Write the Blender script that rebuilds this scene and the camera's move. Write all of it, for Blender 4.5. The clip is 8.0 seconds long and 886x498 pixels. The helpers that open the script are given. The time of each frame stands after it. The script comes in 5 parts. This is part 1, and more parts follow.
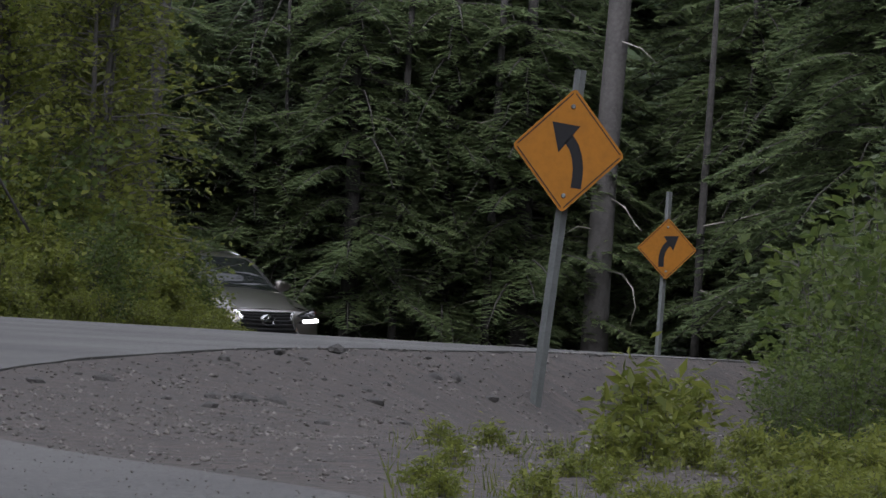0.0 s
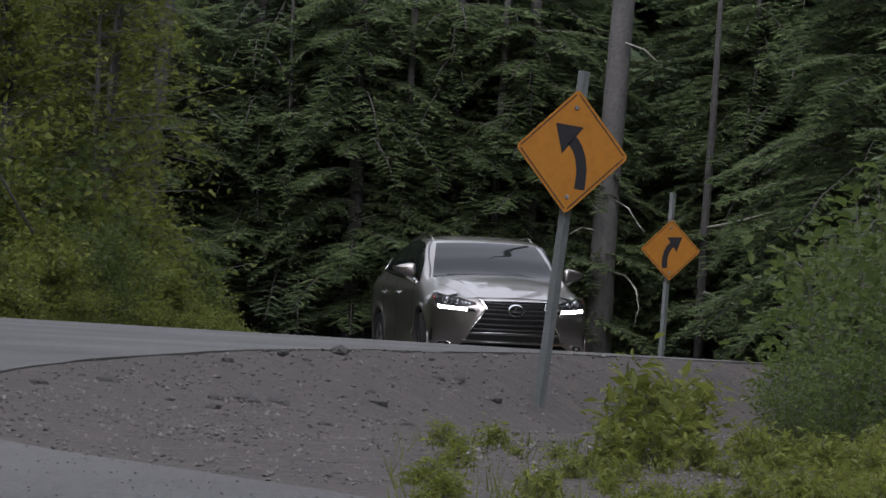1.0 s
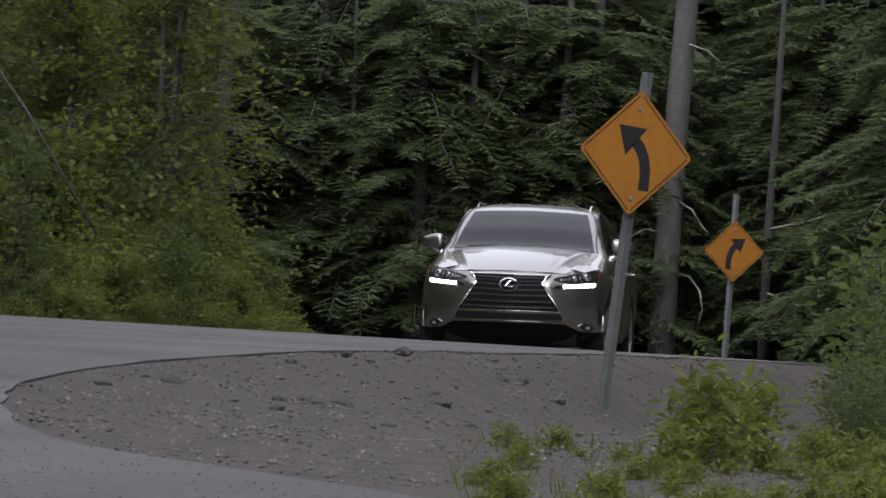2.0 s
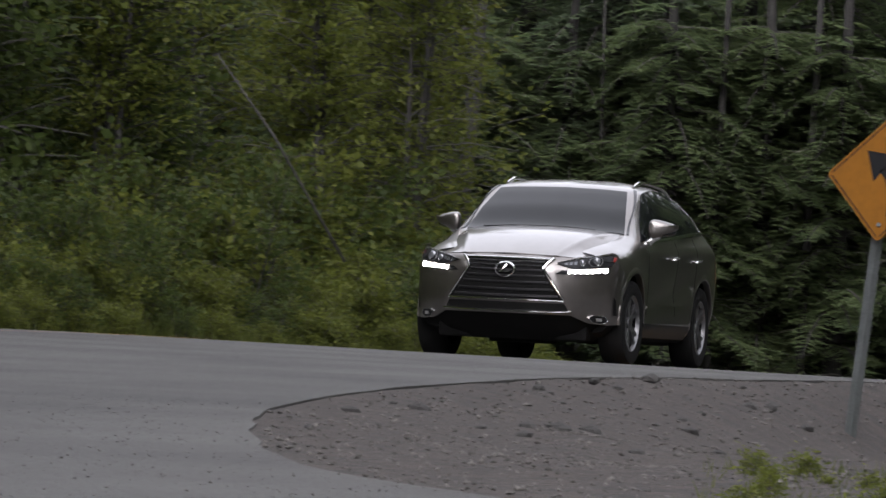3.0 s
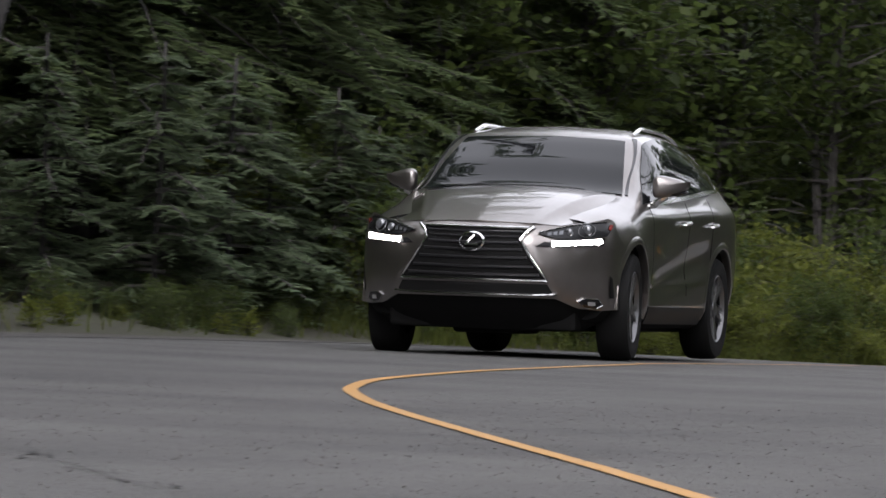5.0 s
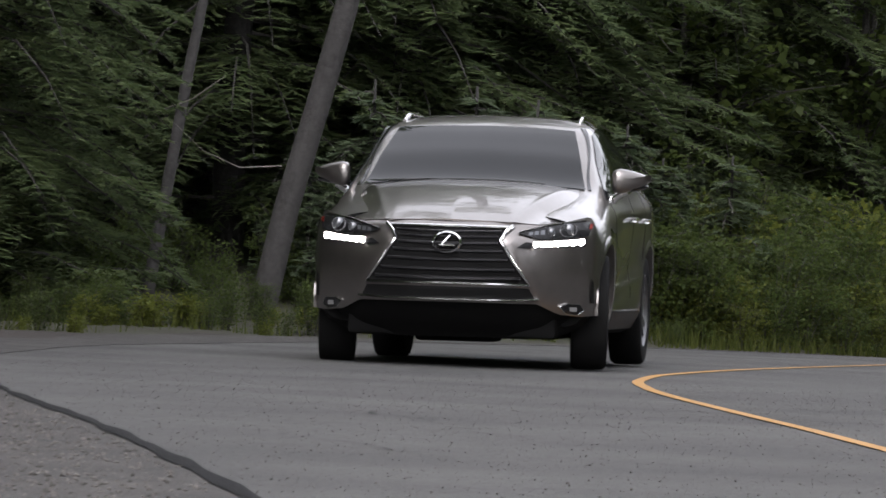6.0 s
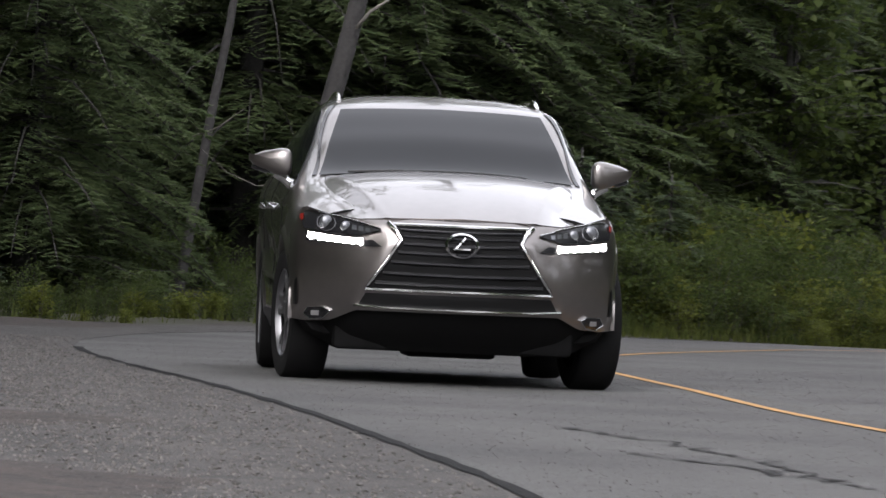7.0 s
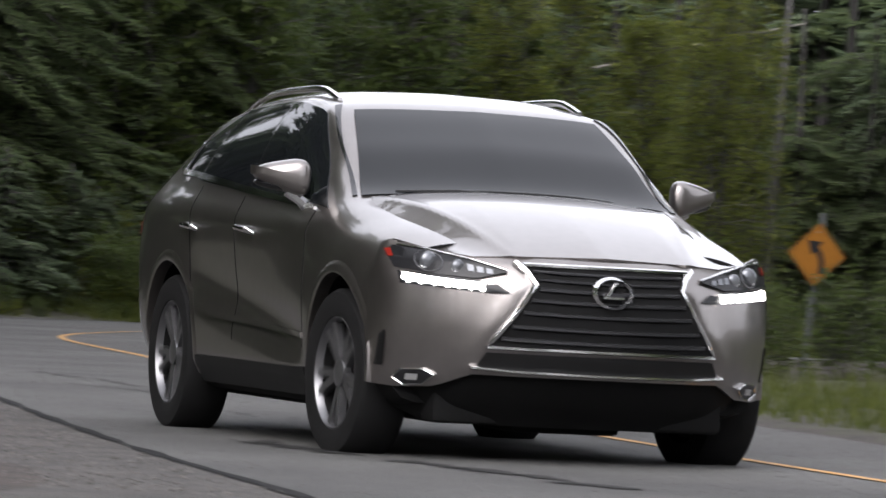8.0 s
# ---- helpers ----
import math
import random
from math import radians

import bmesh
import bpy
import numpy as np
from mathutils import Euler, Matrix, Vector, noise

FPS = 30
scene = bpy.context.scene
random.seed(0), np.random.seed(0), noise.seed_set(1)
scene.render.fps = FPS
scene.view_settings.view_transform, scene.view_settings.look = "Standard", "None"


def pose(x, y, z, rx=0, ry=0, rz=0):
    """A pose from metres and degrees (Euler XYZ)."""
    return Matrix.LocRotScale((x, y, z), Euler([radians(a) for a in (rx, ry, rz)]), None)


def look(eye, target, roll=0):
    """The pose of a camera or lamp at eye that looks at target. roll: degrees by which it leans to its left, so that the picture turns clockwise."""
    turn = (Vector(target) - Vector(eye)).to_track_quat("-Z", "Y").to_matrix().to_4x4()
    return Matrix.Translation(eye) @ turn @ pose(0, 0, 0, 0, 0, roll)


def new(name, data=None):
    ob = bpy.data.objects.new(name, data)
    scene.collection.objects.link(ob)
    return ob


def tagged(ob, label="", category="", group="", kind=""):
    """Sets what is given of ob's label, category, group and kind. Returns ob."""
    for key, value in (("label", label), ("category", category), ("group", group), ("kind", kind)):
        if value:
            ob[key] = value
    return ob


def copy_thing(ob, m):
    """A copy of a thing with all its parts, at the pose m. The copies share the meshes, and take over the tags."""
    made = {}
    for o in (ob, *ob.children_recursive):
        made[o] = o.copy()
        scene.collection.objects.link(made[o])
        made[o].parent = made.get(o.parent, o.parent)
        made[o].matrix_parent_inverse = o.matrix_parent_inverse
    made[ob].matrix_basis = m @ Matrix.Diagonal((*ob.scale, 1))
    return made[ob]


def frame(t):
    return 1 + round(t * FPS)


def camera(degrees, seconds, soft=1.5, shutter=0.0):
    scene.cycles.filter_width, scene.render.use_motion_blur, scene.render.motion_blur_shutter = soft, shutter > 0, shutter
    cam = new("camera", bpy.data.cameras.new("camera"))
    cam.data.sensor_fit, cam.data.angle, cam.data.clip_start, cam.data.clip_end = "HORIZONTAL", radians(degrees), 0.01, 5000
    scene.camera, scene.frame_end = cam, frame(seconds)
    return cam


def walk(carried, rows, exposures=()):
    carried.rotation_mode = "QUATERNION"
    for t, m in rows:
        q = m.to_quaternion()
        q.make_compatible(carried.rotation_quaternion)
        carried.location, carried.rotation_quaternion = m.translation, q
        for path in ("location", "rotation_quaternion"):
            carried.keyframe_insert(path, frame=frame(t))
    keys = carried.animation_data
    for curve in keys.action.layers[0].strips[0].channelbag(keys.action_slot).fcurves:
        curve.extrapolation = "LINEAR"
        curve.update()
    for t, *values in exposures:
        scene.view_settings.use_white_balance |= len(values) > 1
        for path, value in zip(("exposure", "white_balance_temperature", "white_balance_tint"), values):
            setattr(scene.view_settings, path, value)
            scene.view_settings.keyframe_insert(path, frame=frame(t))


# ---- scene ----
# The camera stands low beside a forest road and follows a car round a bend.
cam = camera(8.545, 8.0, soft=1.5, shutter=0.25)
LEAN = pose(0, 0, 0, 0, 0, 2.58)
PATH = [
    (0.0, pose(0, 0, 0, 90.438, 0, -0.742) @ LEAN),
    (0.5, pose(0, 0, 0, 90.437, 0, -0.725) @ LEAN),
    (1.0, pose(0, 0, 0, 90.448, 0, -0.708) @ LEAN),
    (1.2, pose(0, 0, 0, 90.446, 0, -0.676) @ LEAN),
    (2.3, pose(0, 0, 0, 90.424, 0, 0.419) @ LEAN),
    (2.5, pose(0, 0, 0, 90.475, 0, 0.874) @ LEAN),
    (3.0, pose(0, 0, 0, 90.585, 0, 2.306) @ LEAN),
    (3.5, pose(0, 0, 0, 90.666, 0, 4.254) @ LEAN),
    (4.0, pose(0, 0, -0.001, 90.640, 0, 6.427) @ LEAN),
    (4.2, pose(0.062, -0.499, -0.004, 90.642, 0, 7.351) @ LEAN),
    (5.3, pose(0.948, -6.202, -0.004, 90.578, 0, 11.892) @ LEAN),
    (5.5, pose(1.203, -7.498, 0.000, 90.570, 0, 12.493) @ LEAN),
    (6.0, pose(2.052, -11.299, 0.007, 90.554, 0, 13.607) @ LEAN),
    (6.5, pose(3.035, -15.906, 0.000, 90.537, 0, 13.696) @ LEAN),
    (7.0, pose(4.302, -20.999, 0.019, 90.505, 0, 13.357) @ LEAN),
    (7.5, pose(5.811, -26.995, 0.025, 90.554, 0, 11.894) @ LEAN),
    (8.0, pose(7.397, -34.003, 0.001, 90.632, 0, 8.671) @ LEAN),
]
walk(cam, PATH, exposures=[(0.0, 0.84, 5920, 16), (4.0, 1.00, 6230, 16), (6.8, 1.16, 6240, 15), (8.0, 1.03, 6230, 15)])

# ---- light: an overcast sky over a clearing in the woods ----
world = bpy.data.worlds.new("world")
scene.world = world
world.use_nodes = True
wn = world.node_tree.nodes
sky = wn.new("ShaderNodeTexSky")
sky.sky_type = "NISHITA"
sky.sun_disc = False
sky.sun_elevation, sky.sun_rotation = radians(41), radians(193)
sky.air_density, sky.dust_density, sky.ozone_density = 1.0, 6.0, 1.0
veil = wn.new("ShaderNodeHueSaturation")  # cloud cover takes the blue out of the sky
veil.inputs["Saturation"].default_value = 0.25
world.node_tree.links.new(sky.outputs[0], veil.inputs["Color"])
cloud = wn.new("ShaderNodeMix")  # an even layer of bright cloud
cloud.data_type = "RGBA"
cloud.inputs[0].default_value = 0.6
cloud.inputs[7].default_value = (8.6, 8.7, 8.9, 1)
world.node_tree.links.new(veil.outputs[0], cloud.inputs[6])
world.node_tree.links.new(cloud.outputs[2], wn["Background"].inputs[0])
wn["Background"].inputs[1].default_value = 0.15
sun = new("sun", bpy.data.lights.new("sun", "SUN"))
sun.data.energy, sun.data.angle, sun.data.color = 1.5, radians(60), (1.0, 0.96, 0.9)
sun.matrix_world = look((-10, -34, 40), (0, 10, 0))


# ---- materials ----
def mat(name, color, rough=0.6, metal=0.0, vary=0.0, scale=20.0, bump=0.0, island=0.0, coat=0.0, spec=0.5, color2=None, fine=None):
    """A surface with colour variation at two scales and fine relief."""
    m = bpy.data.materials.new(name)
    m.use_nodes = True
    nt = m.node_tree
    b = nt.nodes["Principled BSDF"]
    b.inputs["Roughness"].default_value = rough
    b.inputs["Metallic"].default_value = metal
    b.inputs["Coat Weight"].default_value = coat
    b.inputs["Coat Roughness"].default_value = 0.03
    b.inputs["Specular IOR Level"].default_value = spec
    c2 = color2 or tuple(c * (1 - vary) for c in color)
    b.inputs["Base Color"].default_value = (*color, 1)
    if vary or color2:
        tc = nt.nodes.new("ShaderNodeTexCoord")
        n1 = nt.nodes.new("ShaderNodeTexNoise")
        n1.inputs["Scale"].default_value, n1.inputs["Detail"].default_value = scale, 4
        n2 = nt.nodes.new("ShaderNodeTexNoise")
        n2.inputs["Scale"].default_value, n2.inputs["Detail"].default_value = fine or scale * 9, 2
        ad = nt.nodes.new("ShaderNodeMath")
        ad.operation = "ADD"
        rp = nt.nodes.new("ShaderNodeMapRange")
        rp.inputs[1].default_value, rp.inputs[2].default_value = 0.75, 1.25
        mx = nt.nodes.new("ShaderNodeMix")
        mx.data_type = "RGBA"
        mx.inputs[6].default_value, mx.inputs[7].default_value = (*color, 1), (*c2, 1)
        for n in (n1, n2):
            nt.links.new(tc.outputs["Object"], n.inputs["Vector"])
        nt.links.new(n1.outputs[0], ad.inputs[0])
        nt.links.new(n2.outputs[0], ad.inputs[1])
        nt.links.new(ad.outputs[0], rp.inputs[0])
        last = rp.outputs[0]
        if island:
            g = nt.nodes.new("ShaderNodeNewGeometry")
            mi = nt.nodes.new("ShaderNodeMix")
            mi.data_type = "FLOAT"
            mi.inputs[0].default_value = island
            nt.links.new(last, mi.inputs[2])
            nt.links.new(g.outputs["Random Per Island"], mi.inputs[3])
            last = mi.outputs[0]
        nt.links.new(last, mx.inputs[0])
        nt.links.new(mx.outputs[2], b.inputs["Base Color"])
        if bump:
            bp = nt.nodes.new("ShaderNodeBump")
            bp.inputs["Strength"].default_value, bp.inputs["Distance"].default_value = bump, 0.02
            nt.links.new(n2.outputs[0], bp.inputs["Height"])
            nt.links.new(bp.outputs[0], b.inputs["Normal"])
    return m


def leaf_mat(name, dark, light, trans=0.62):
    """Thin leaves: colour by leaf and by crown, some light passing through."""
    m = mat(name, light, 0.5, 0, 0.5, 0.9, 0, 0.6, color2=dark, fine=5.0, spec=0.18)
    nt = m.node_tree
    b = nt.nodes["Principled BSDF"]
    out = nt.nodes["Material Output"]
    tl = nt.nodes.new("ShaderNodeBsdfTranslucent")
    mix = nt.nodes.new("ShaderNodeMixShader")
    mix.inputs[0].default_value = trans
    src = b.inputs["Base Color"].links[0].from_socket
    nt.links.new(src, tl.inputs[0])
    nt.links.new(b.outputs[0], mix.inputs[1])
    nt.links.new(tl.outputs[0], mix.inputs[2])
    nt.links.new(mix.outputs[0], out.inputs[0])
    return m


M_ASPHALT = mat("asphalt", (0.074, 0.0725, 0.069), 0.85, 0, 0.3, 0.6, 0.8, color2=(0.026, 0.0253, 0.0243), fine=60)
M_SHOULDER = mat("shoulder_gravel", (0.062, 0.0575, 0.053), 0.95, 0, 0.5, 2.5, 1.0, color2=(0.024, 0.023, 0.022), fine=62)
M_GRAVEL = mat("gravel", (0.043, 0.0330, 0.0270), 0.95, 0, 0.5, 5.0, 1.0, color2=(0.012, 0.0103, 0.0094), fine=34)
M_SOIL = mat("forest_floor", (0.032, 0.036, 0.016), 0.95, 0, 0.5, 1.5, 0.8, color2=(0.018, 0.014, 0.009), fine=22)
M_SEAM = mat("tar_seam", (0.014, 0.014, 0.0145), 0.9, 0, 0.5, 6.0, 0.4, fine=60, spec=0.12)
M_CRACK_PATCH = mat("crack_and_patch", (0.030, 0.0295, 0.029), 0.9, 0, 0.5, 6.0, 0.4, fine=60, spec=0.2)
M_LINE = mat("yellow_road_paint", (0.36, 0.178, 0.032), 0.7, 0, 0.35, 5.0, 0.2, color2=(0.32, 0.175, 0.045), fine=70)
M_BARK = mat("grey_bark", (0.07, 0.066, 0.062), 0.95, 0, 0.5, 3.0, 0.9, color2=(0.03, 0.027, 0.025), fine=28)
M_DARKBARK = mat("dark_bark", (0.032, 0.030, 0.028), 0.95, 0, 0.5, 3.0, 0.8, color2=(0.016, 0.015, 0.014), fine=26)
M_PALEBARK = mat("pale_bark", (0.056, 0.053, 0.051), 0.9, 0, 0.5, 3.0, 0.6, color2=(0.036, 0.034, 0.033), fine=24)
M_DEADWOOD = mat("dead_wood", (0.24, 0.225, 0.20), 0.9, 0, 0.4, 8.0, 0.4, fine=40)
M_NEEDLE = leaf_mat("needles", (0.078, 0.112, 0.058), (0.165, 0.205, 0.088))
# paler and bluer than M_NEEDLE: colour makes up for light missing in the woods
M_NEEDLE_LIFTED = leaf_mat("needles_lifted", (0.098, 0.134, 0.084), (0.165, 0.205, 0.118))
M_LEAF = leaf_mat("broad_leaves", (0.052, 0.073, 0.016), (0.175, 0.190, 0.040))
M_LEAF_DARK = leaf_mat("broad_leaves_dark", (0.036, 0.056, 0.018), (0.090, 0.118, 0.030))
M_GRASS = leaf_mat("grass_blades", (0.046, 0.064, 0.015), (0.130, 0.145, 0.038))
M_GALV = mat("galvanized_steel", (0.14, 0.15, 0.15), 0.6, 0.5, 0.35, 9.0, 0.1, color2=(0.10, 0.11, 0.11))
M_SIGN = mat("yellow_sign_sheeting", (0.185, 0.074, 0.0035), 0.55, 0, 0.2, 3.0, 0, color2=(0.155, 0.062, 0.0035), spec=0.15)
M_SIGNBLACK = mat("black_sign_ink", (0.006, 0.006, 0.007), 0.6, spec=0.15)
M_STONE = mat("stone", (0.055, 0.052, 0.05), 0.9, 0, 0.5, 8.0, 0.6, color2=(0.028, 0.027, 0.026), fine=40)


# ---- building helpers ----
def mesh_ob(name, verts, faces, material, parent=None, label="", smooth=False):
    me = bpy.data.meshes.new(name)
    me.from_pydata([tuple(map(float, v)) for v in verts], [], [tuple(map(int, f)) for f in faces])
    me.materials.append(material)
    if smooth:
        me.polygons.foreach_set("use_smooth", [True] * len(me.polygons))
    me.update()
    ob = new(name, me)
    if parent:
        ob.parent = parent
    if label:
        tagged(ob, label)
    return ob


def part(name, bm, material, parent, label="", smooth=True):
    """Link a bmesh as one mesh object under a thing or a part."""
    me = bpy.data.meshes.new(name)
    bmesh.ops.recalc_face_normals(bm, faces=bm.faces)
    bm.to_mesh(me)
    bm.free()
    me.materials.append(material)
    if smooth:
        me.polygons.foreach_set("use_smooth", [True] * len(me.polygons))
        me.set_sharp_from_angle(angle=radians(40))
    ob = new(name, me)
    if parent:
        ob.parent = parent
    if label:
        tagged(ob, label)
    return ob


def box(bm, cx, cy, cz, sx, sy, sz, m=None, bevel=0.0):
    r = bmesh.ops.create_cube(bm, size=1.0, matrix=Matrix.Translation((cx, cy, cz)) @ Matrix.Diagonal((sx, sy, sz, 1)))
    if bevel:
        ed = {e for v in r["verts"] for e in v.link_edges}
        vs = bmesh.ops.bevel(bm, geom=list(ed), offset=bevel, segments=2, affect="EDGES", profile=0.5)["verts"]
    else:
        vs = r["verts"]
    if m is not None:
        bmesh.ops.transform(bm, matrix=m, verts=list(set(vs)))


def tube_data(points, radii, sides=8):
    """Vertices and faces of a tube through points."""
    P = [Vector(p) for p in points]
    V, Fc = [], []
    for i, p in enumerate(P):
        d = (P[min(i + 1, len(P) - 1)] - P[max(i - 1, 0)]).normalized()
        a = d.orthogonal().normalized() if abs(d.z) < 0.9 else Vector((1, 0, 0)).cross(d).normalized()
        b = d.cross(a)
        for k in range(sides):
            w = 2 * math.pi * k / sides
            V.append(p + (a * math.cos(w) + b * math.sin(w)) * radii[i])
    for i in range(len(P) - 1):
        for k in range(sides):
            k2 = (k + 1) % sides
            Fc.append((i * sides + k, i * sides + k2, (i + 1) * sides + k2, (i + 1) * sides + k))
    Fc.append(tuple(range(sides))[::-1])
    Fc.append(tuple(range((len(P) - 1) * sides, len(P) * sides)))
    return V, Fc


def pchip(xs, ys, x):
    """Smooth interpolation without overshoot; ys may have several columns."""
    xs, ys, x = np.asarray(xs, float), np.asarray(ys, float), np.asarray(x, float)
    flat = ys.ndim == 1
    if flat:
        ys = ys[:, None]
    h = np.diff(xs)[:, None]
    d = np.diff(ys, axis=0) / h
    m = np.zeros_like(ys)
    m[0], m[-1] = d[0], d[-1]
    if len(xs) > 2:
        s = d[:-1] * d[1:]
        m[1:-1] = np.where(s > 0, 2 * s / np.where(abs(d[:-1] + d[1:]) < 1e-12, 1, d[:-1] + d[1:]), 0)
    i = np.clip(np.searchsorted(xs, x) - 1, 0, len(xs) - 2)
    hh = h[i]
    t = ((x - xs[i])[:, None]) / hh
    r = (2 * t**3 - 3 * t**2 + 1) * ys[i] + (t**3 - 2 * t**2 + t) * hh * m[i] + (-2 * t**3 + 3 * t**2) * ys[i + 1] + (t**3 - t**2) * hh * m[i + 1]
    return r[:, 0] if flat else r


# ---- ground and road ----
ROAD_Y = [-120, -60, -34, -13, 3, 12, 20, 26, 34, 40, 44, 48, 52, 56, 62, 68, 75, 95, 140, 400]
ROAD_Z = [-2.0, -1.3, -0.95, -0.65, -0.49, -0.43, -0.40, -0.355, -0.30, -0.285, -0.295, -0.35, -0.42, -0.53, -0.72, -0.86, -1.05, -1.5, -2.2, -4.0]


def road_z(y, x=None):
    """Height of the road; over the crest it falls off to the right."""
    z = np.interp(y, ROAD_Y, ROAD_Z)
    if x is None:
        return z
    tilt = np.interp(y, [30, 37, 48, 57], [0, 1, 1, 0])
    return z - tilt * np.clip(0.060 + 0.0143 * np.asarray(x, float), 0.0, 0.13)


# centre line, left and right edges of the asphalt as x at y, and the far end that bends away
LINE_Y = [-60, -30, -18, -9.5, -4.5, -0.7, 3.6, 7.8, 10.0, 12.8, 15, 18.5, 20.3, 22.3, 25, 29, 34, 38, 41, 44, 48, 52, 56, 62, 67, 70]
LINE_X = [35, 15.2, 9.2, 5.55, 3.6, 2.25, 0.68, -0.78, -1.45, -2.28, -2.93, -3.94, -4.42, -4.88, -5.24, -5.40, -5.35, -5.0, -4.4, -3.5, -1.6, 0.1, 1.4, 2.5, 2.9, 2.8]
LEFT_Y = [-60, -30, -12.4, -7.1, -3.3, -1.1, 1.0, 3.4, 8.4, 10.6, 13.3, 17.2, 22, 27, 32, 38, 44, 49, 53.5, 58, 63, 66.5, 69]
LEFT_X = [31, 10.5, 3.35, 1.55, 0.35, -0.42, -1.18, -2.05, -3.95, -4.85, -5.90, -7.25, -8.6, -9.3, -9.4, -8.7, -7.2, -5.2, -3.3, -1.8, -1.05, -1.0, -1.7]
RIGHT_Y = [-60, -30, -18, -10, -4, -1.5, 2, 7, 12.3, 13.4, 14.8, 18.2, 21, 25, 29.5, 33.5, 37, 40, 42.5, 44.5, 48, 56, 62, 67, 70, 72]
RIGHT_X = [40, 18.2, 11.2, 7.5, 5.1, 4.2, 3.0, 1.4, 0.0, -0.38, -0.85, -1.32, -1.44, -1.30, -0.74, -0.10, 0.45, 1.2, 2.4, 3.6, 4.5, 5.2, 5.1, 4.3, 3.2, 2.4]


def line_x(y):
    return pchip(LINE_Y, LINE_X, np.atleast_1d(np.asarray(y, float)))


def left_x(y):
    return pchip(LEFT_Y, LEFT_X, np.clip(np.atleast_1d(np.asarray(y, float)), -60, 69))


def right_x(y):
    return pchip(RIGHT_Y, RIGHT_X, np.clip(np.atleast_1d(np.asarray(y, float)), -60, 72))


def ground_z(x, y):
    """Height of the bare ground."""
    x, y = np.atleast_1d(np.asarray(x, float)), np.atleast_1d(np.asarray(y, float))
    dl = left_x(y) - x
    dr = x - right_x(y)
    base = road_z(y, x) - 0.016 * np.clip((-0.02 - np.maximum(dl, dr)) / 0.35, 0, 1)
    shoulder = np.interp(y, [20, 30, 38, 48], [2.6, 1.8, 1.0, 0.6])
    bank = np.clip(dl - shoulder, 0, 14) * 0.16 + np.clip(dl - shoulder, 0, 2) * 0.05
    fade = np.clip((y - 36) / 9, 0, 1)
    dip = np.interp(y, [14, 18, 22, 26, 30, 36, 44, 52, 60], [0, 0.05, 0.15, 0.27, 0.39, 0.50, 0.50, 0.3, 0.0]) * np.clip((dr - 0.12) / np.interp(y, [20, 34], [1.7, 1.0]), 0, 1) ** 1.3
    lump = np.array([noise.noise(Vector((a * 0.5, b * 0.35, 0))) * 0.10 + noise.noise(Vector((a * 1.7, b * 1.1, 3))) * 0.03 for a, b in zip(x.ravel(), y.ravel())]).reshape(x.shape)
    off = np.clip(np.maximum(dl - 0.5, dr - 0.3), 0, 1.5) / 1.5
    return base + bank * (0.10 + 0.90 * fade) - dip + lump * off


def gz(x, y):
    return float(ground_z(x, y)[0])


def build_ground():
    def spaced(knots):
        out = []
        for a, b, s in knots:
            out += list(np.arange(a, b, s))
        return np.array(out)

    xs = spaced([(-2500, -300, 550), (-300, -60, 30), (-60, -16, 4), (-16, 12, 0.35), (12, 60, 4), (60, 300, 30), (300, 2501, 550)])
    ys = spaced([(-2500, -300, 550), (-300, -60, 30), (-60, -14, 2), (-14, 80, 0.5), (80, 140, 5), (140, 400, 40), (400, 2901, 500)])
    X, Y = np.meshgrid(xs, ys)
    Z = ground_z(X.ravel(), Y.ravel()).reshape(X.shape)
    V = np.stack([X.ravel(), Y.ravel(), Z.ravel()], 1)
    n = len(xs)
    Fc = [(j * n + i, j * n + i + 1, (j + 1) * n + i + 1, (j + 1) * n + i) for j in range(len(ys) - 1) for i in range(n - 1)]
    ob = mesh_ob("ground", V, Fc, M_SOIL, smooth=True)
    ob.data.materials.append(M_GRAVEL)
    cx, cy = [], []
    for f in ob.data.polygons:
        c = f.center
        cx.append(c.x), cy.append(c.y)
    cx, cy = np.array(cx), np.array(cy)
    dr = cx - right_x(cy)
    dl = left_x(cy) - cx
    gravel = ((dr > -4) & (dr < np.interp(cy, [-20, 0, 12, 20, 40, 70], [0.3, 0.3, 2.5, 6, 6, 1.0])) & (dl < 1)) | ((dl > -1) & (dl < np.interp(cy, [20, 30, 38, 48], [2.2, 1.6, 0.8, 0.3])))
    gravel &= (cy > -60) & (cy < 80)
    ob.data.polygons.foreach_set("material_index", gravel.astype(np.int32))
    return tagged(ob, "uneven forest ground with gravel beside the road", "ground", kind="structure")


def ribbon(name, ys, xa, xb, lift, material, cols=2, crown=0.0, skirt=0.0):
    V, Fc = [], []
    for y, a, b in zip(ys, xa, xb):
        for k in range(cols):
            u = k / (cols - 1)
            V.append((a + (b - a) * u, y, float(road_z(y, a + (b - a) * u)) + lift + crown * (1 - (2 * u - 1) ** 2)))
    for j in range(len(ys) - 1):
        for k in range(cols - 1):
            i = j * cols + k
            Fc.append((i, i + 1, i + cols + 1, i + cols))
    if skirt:
        for k in (0, cols - 1):
            o = len(V)
            V += [(V[j * cols + k][0], V[j * cols + k][1], V[j * cols + k][2] - skirt) for j in range(len(ys))]
            Fc += [(j * cols + k, (j + 1) * cols + k, o + j + 1, o + j) for j in range(len(ys) - 1)]
    return mesh_ob(name, V, Fc, material, smooth=not skirt)


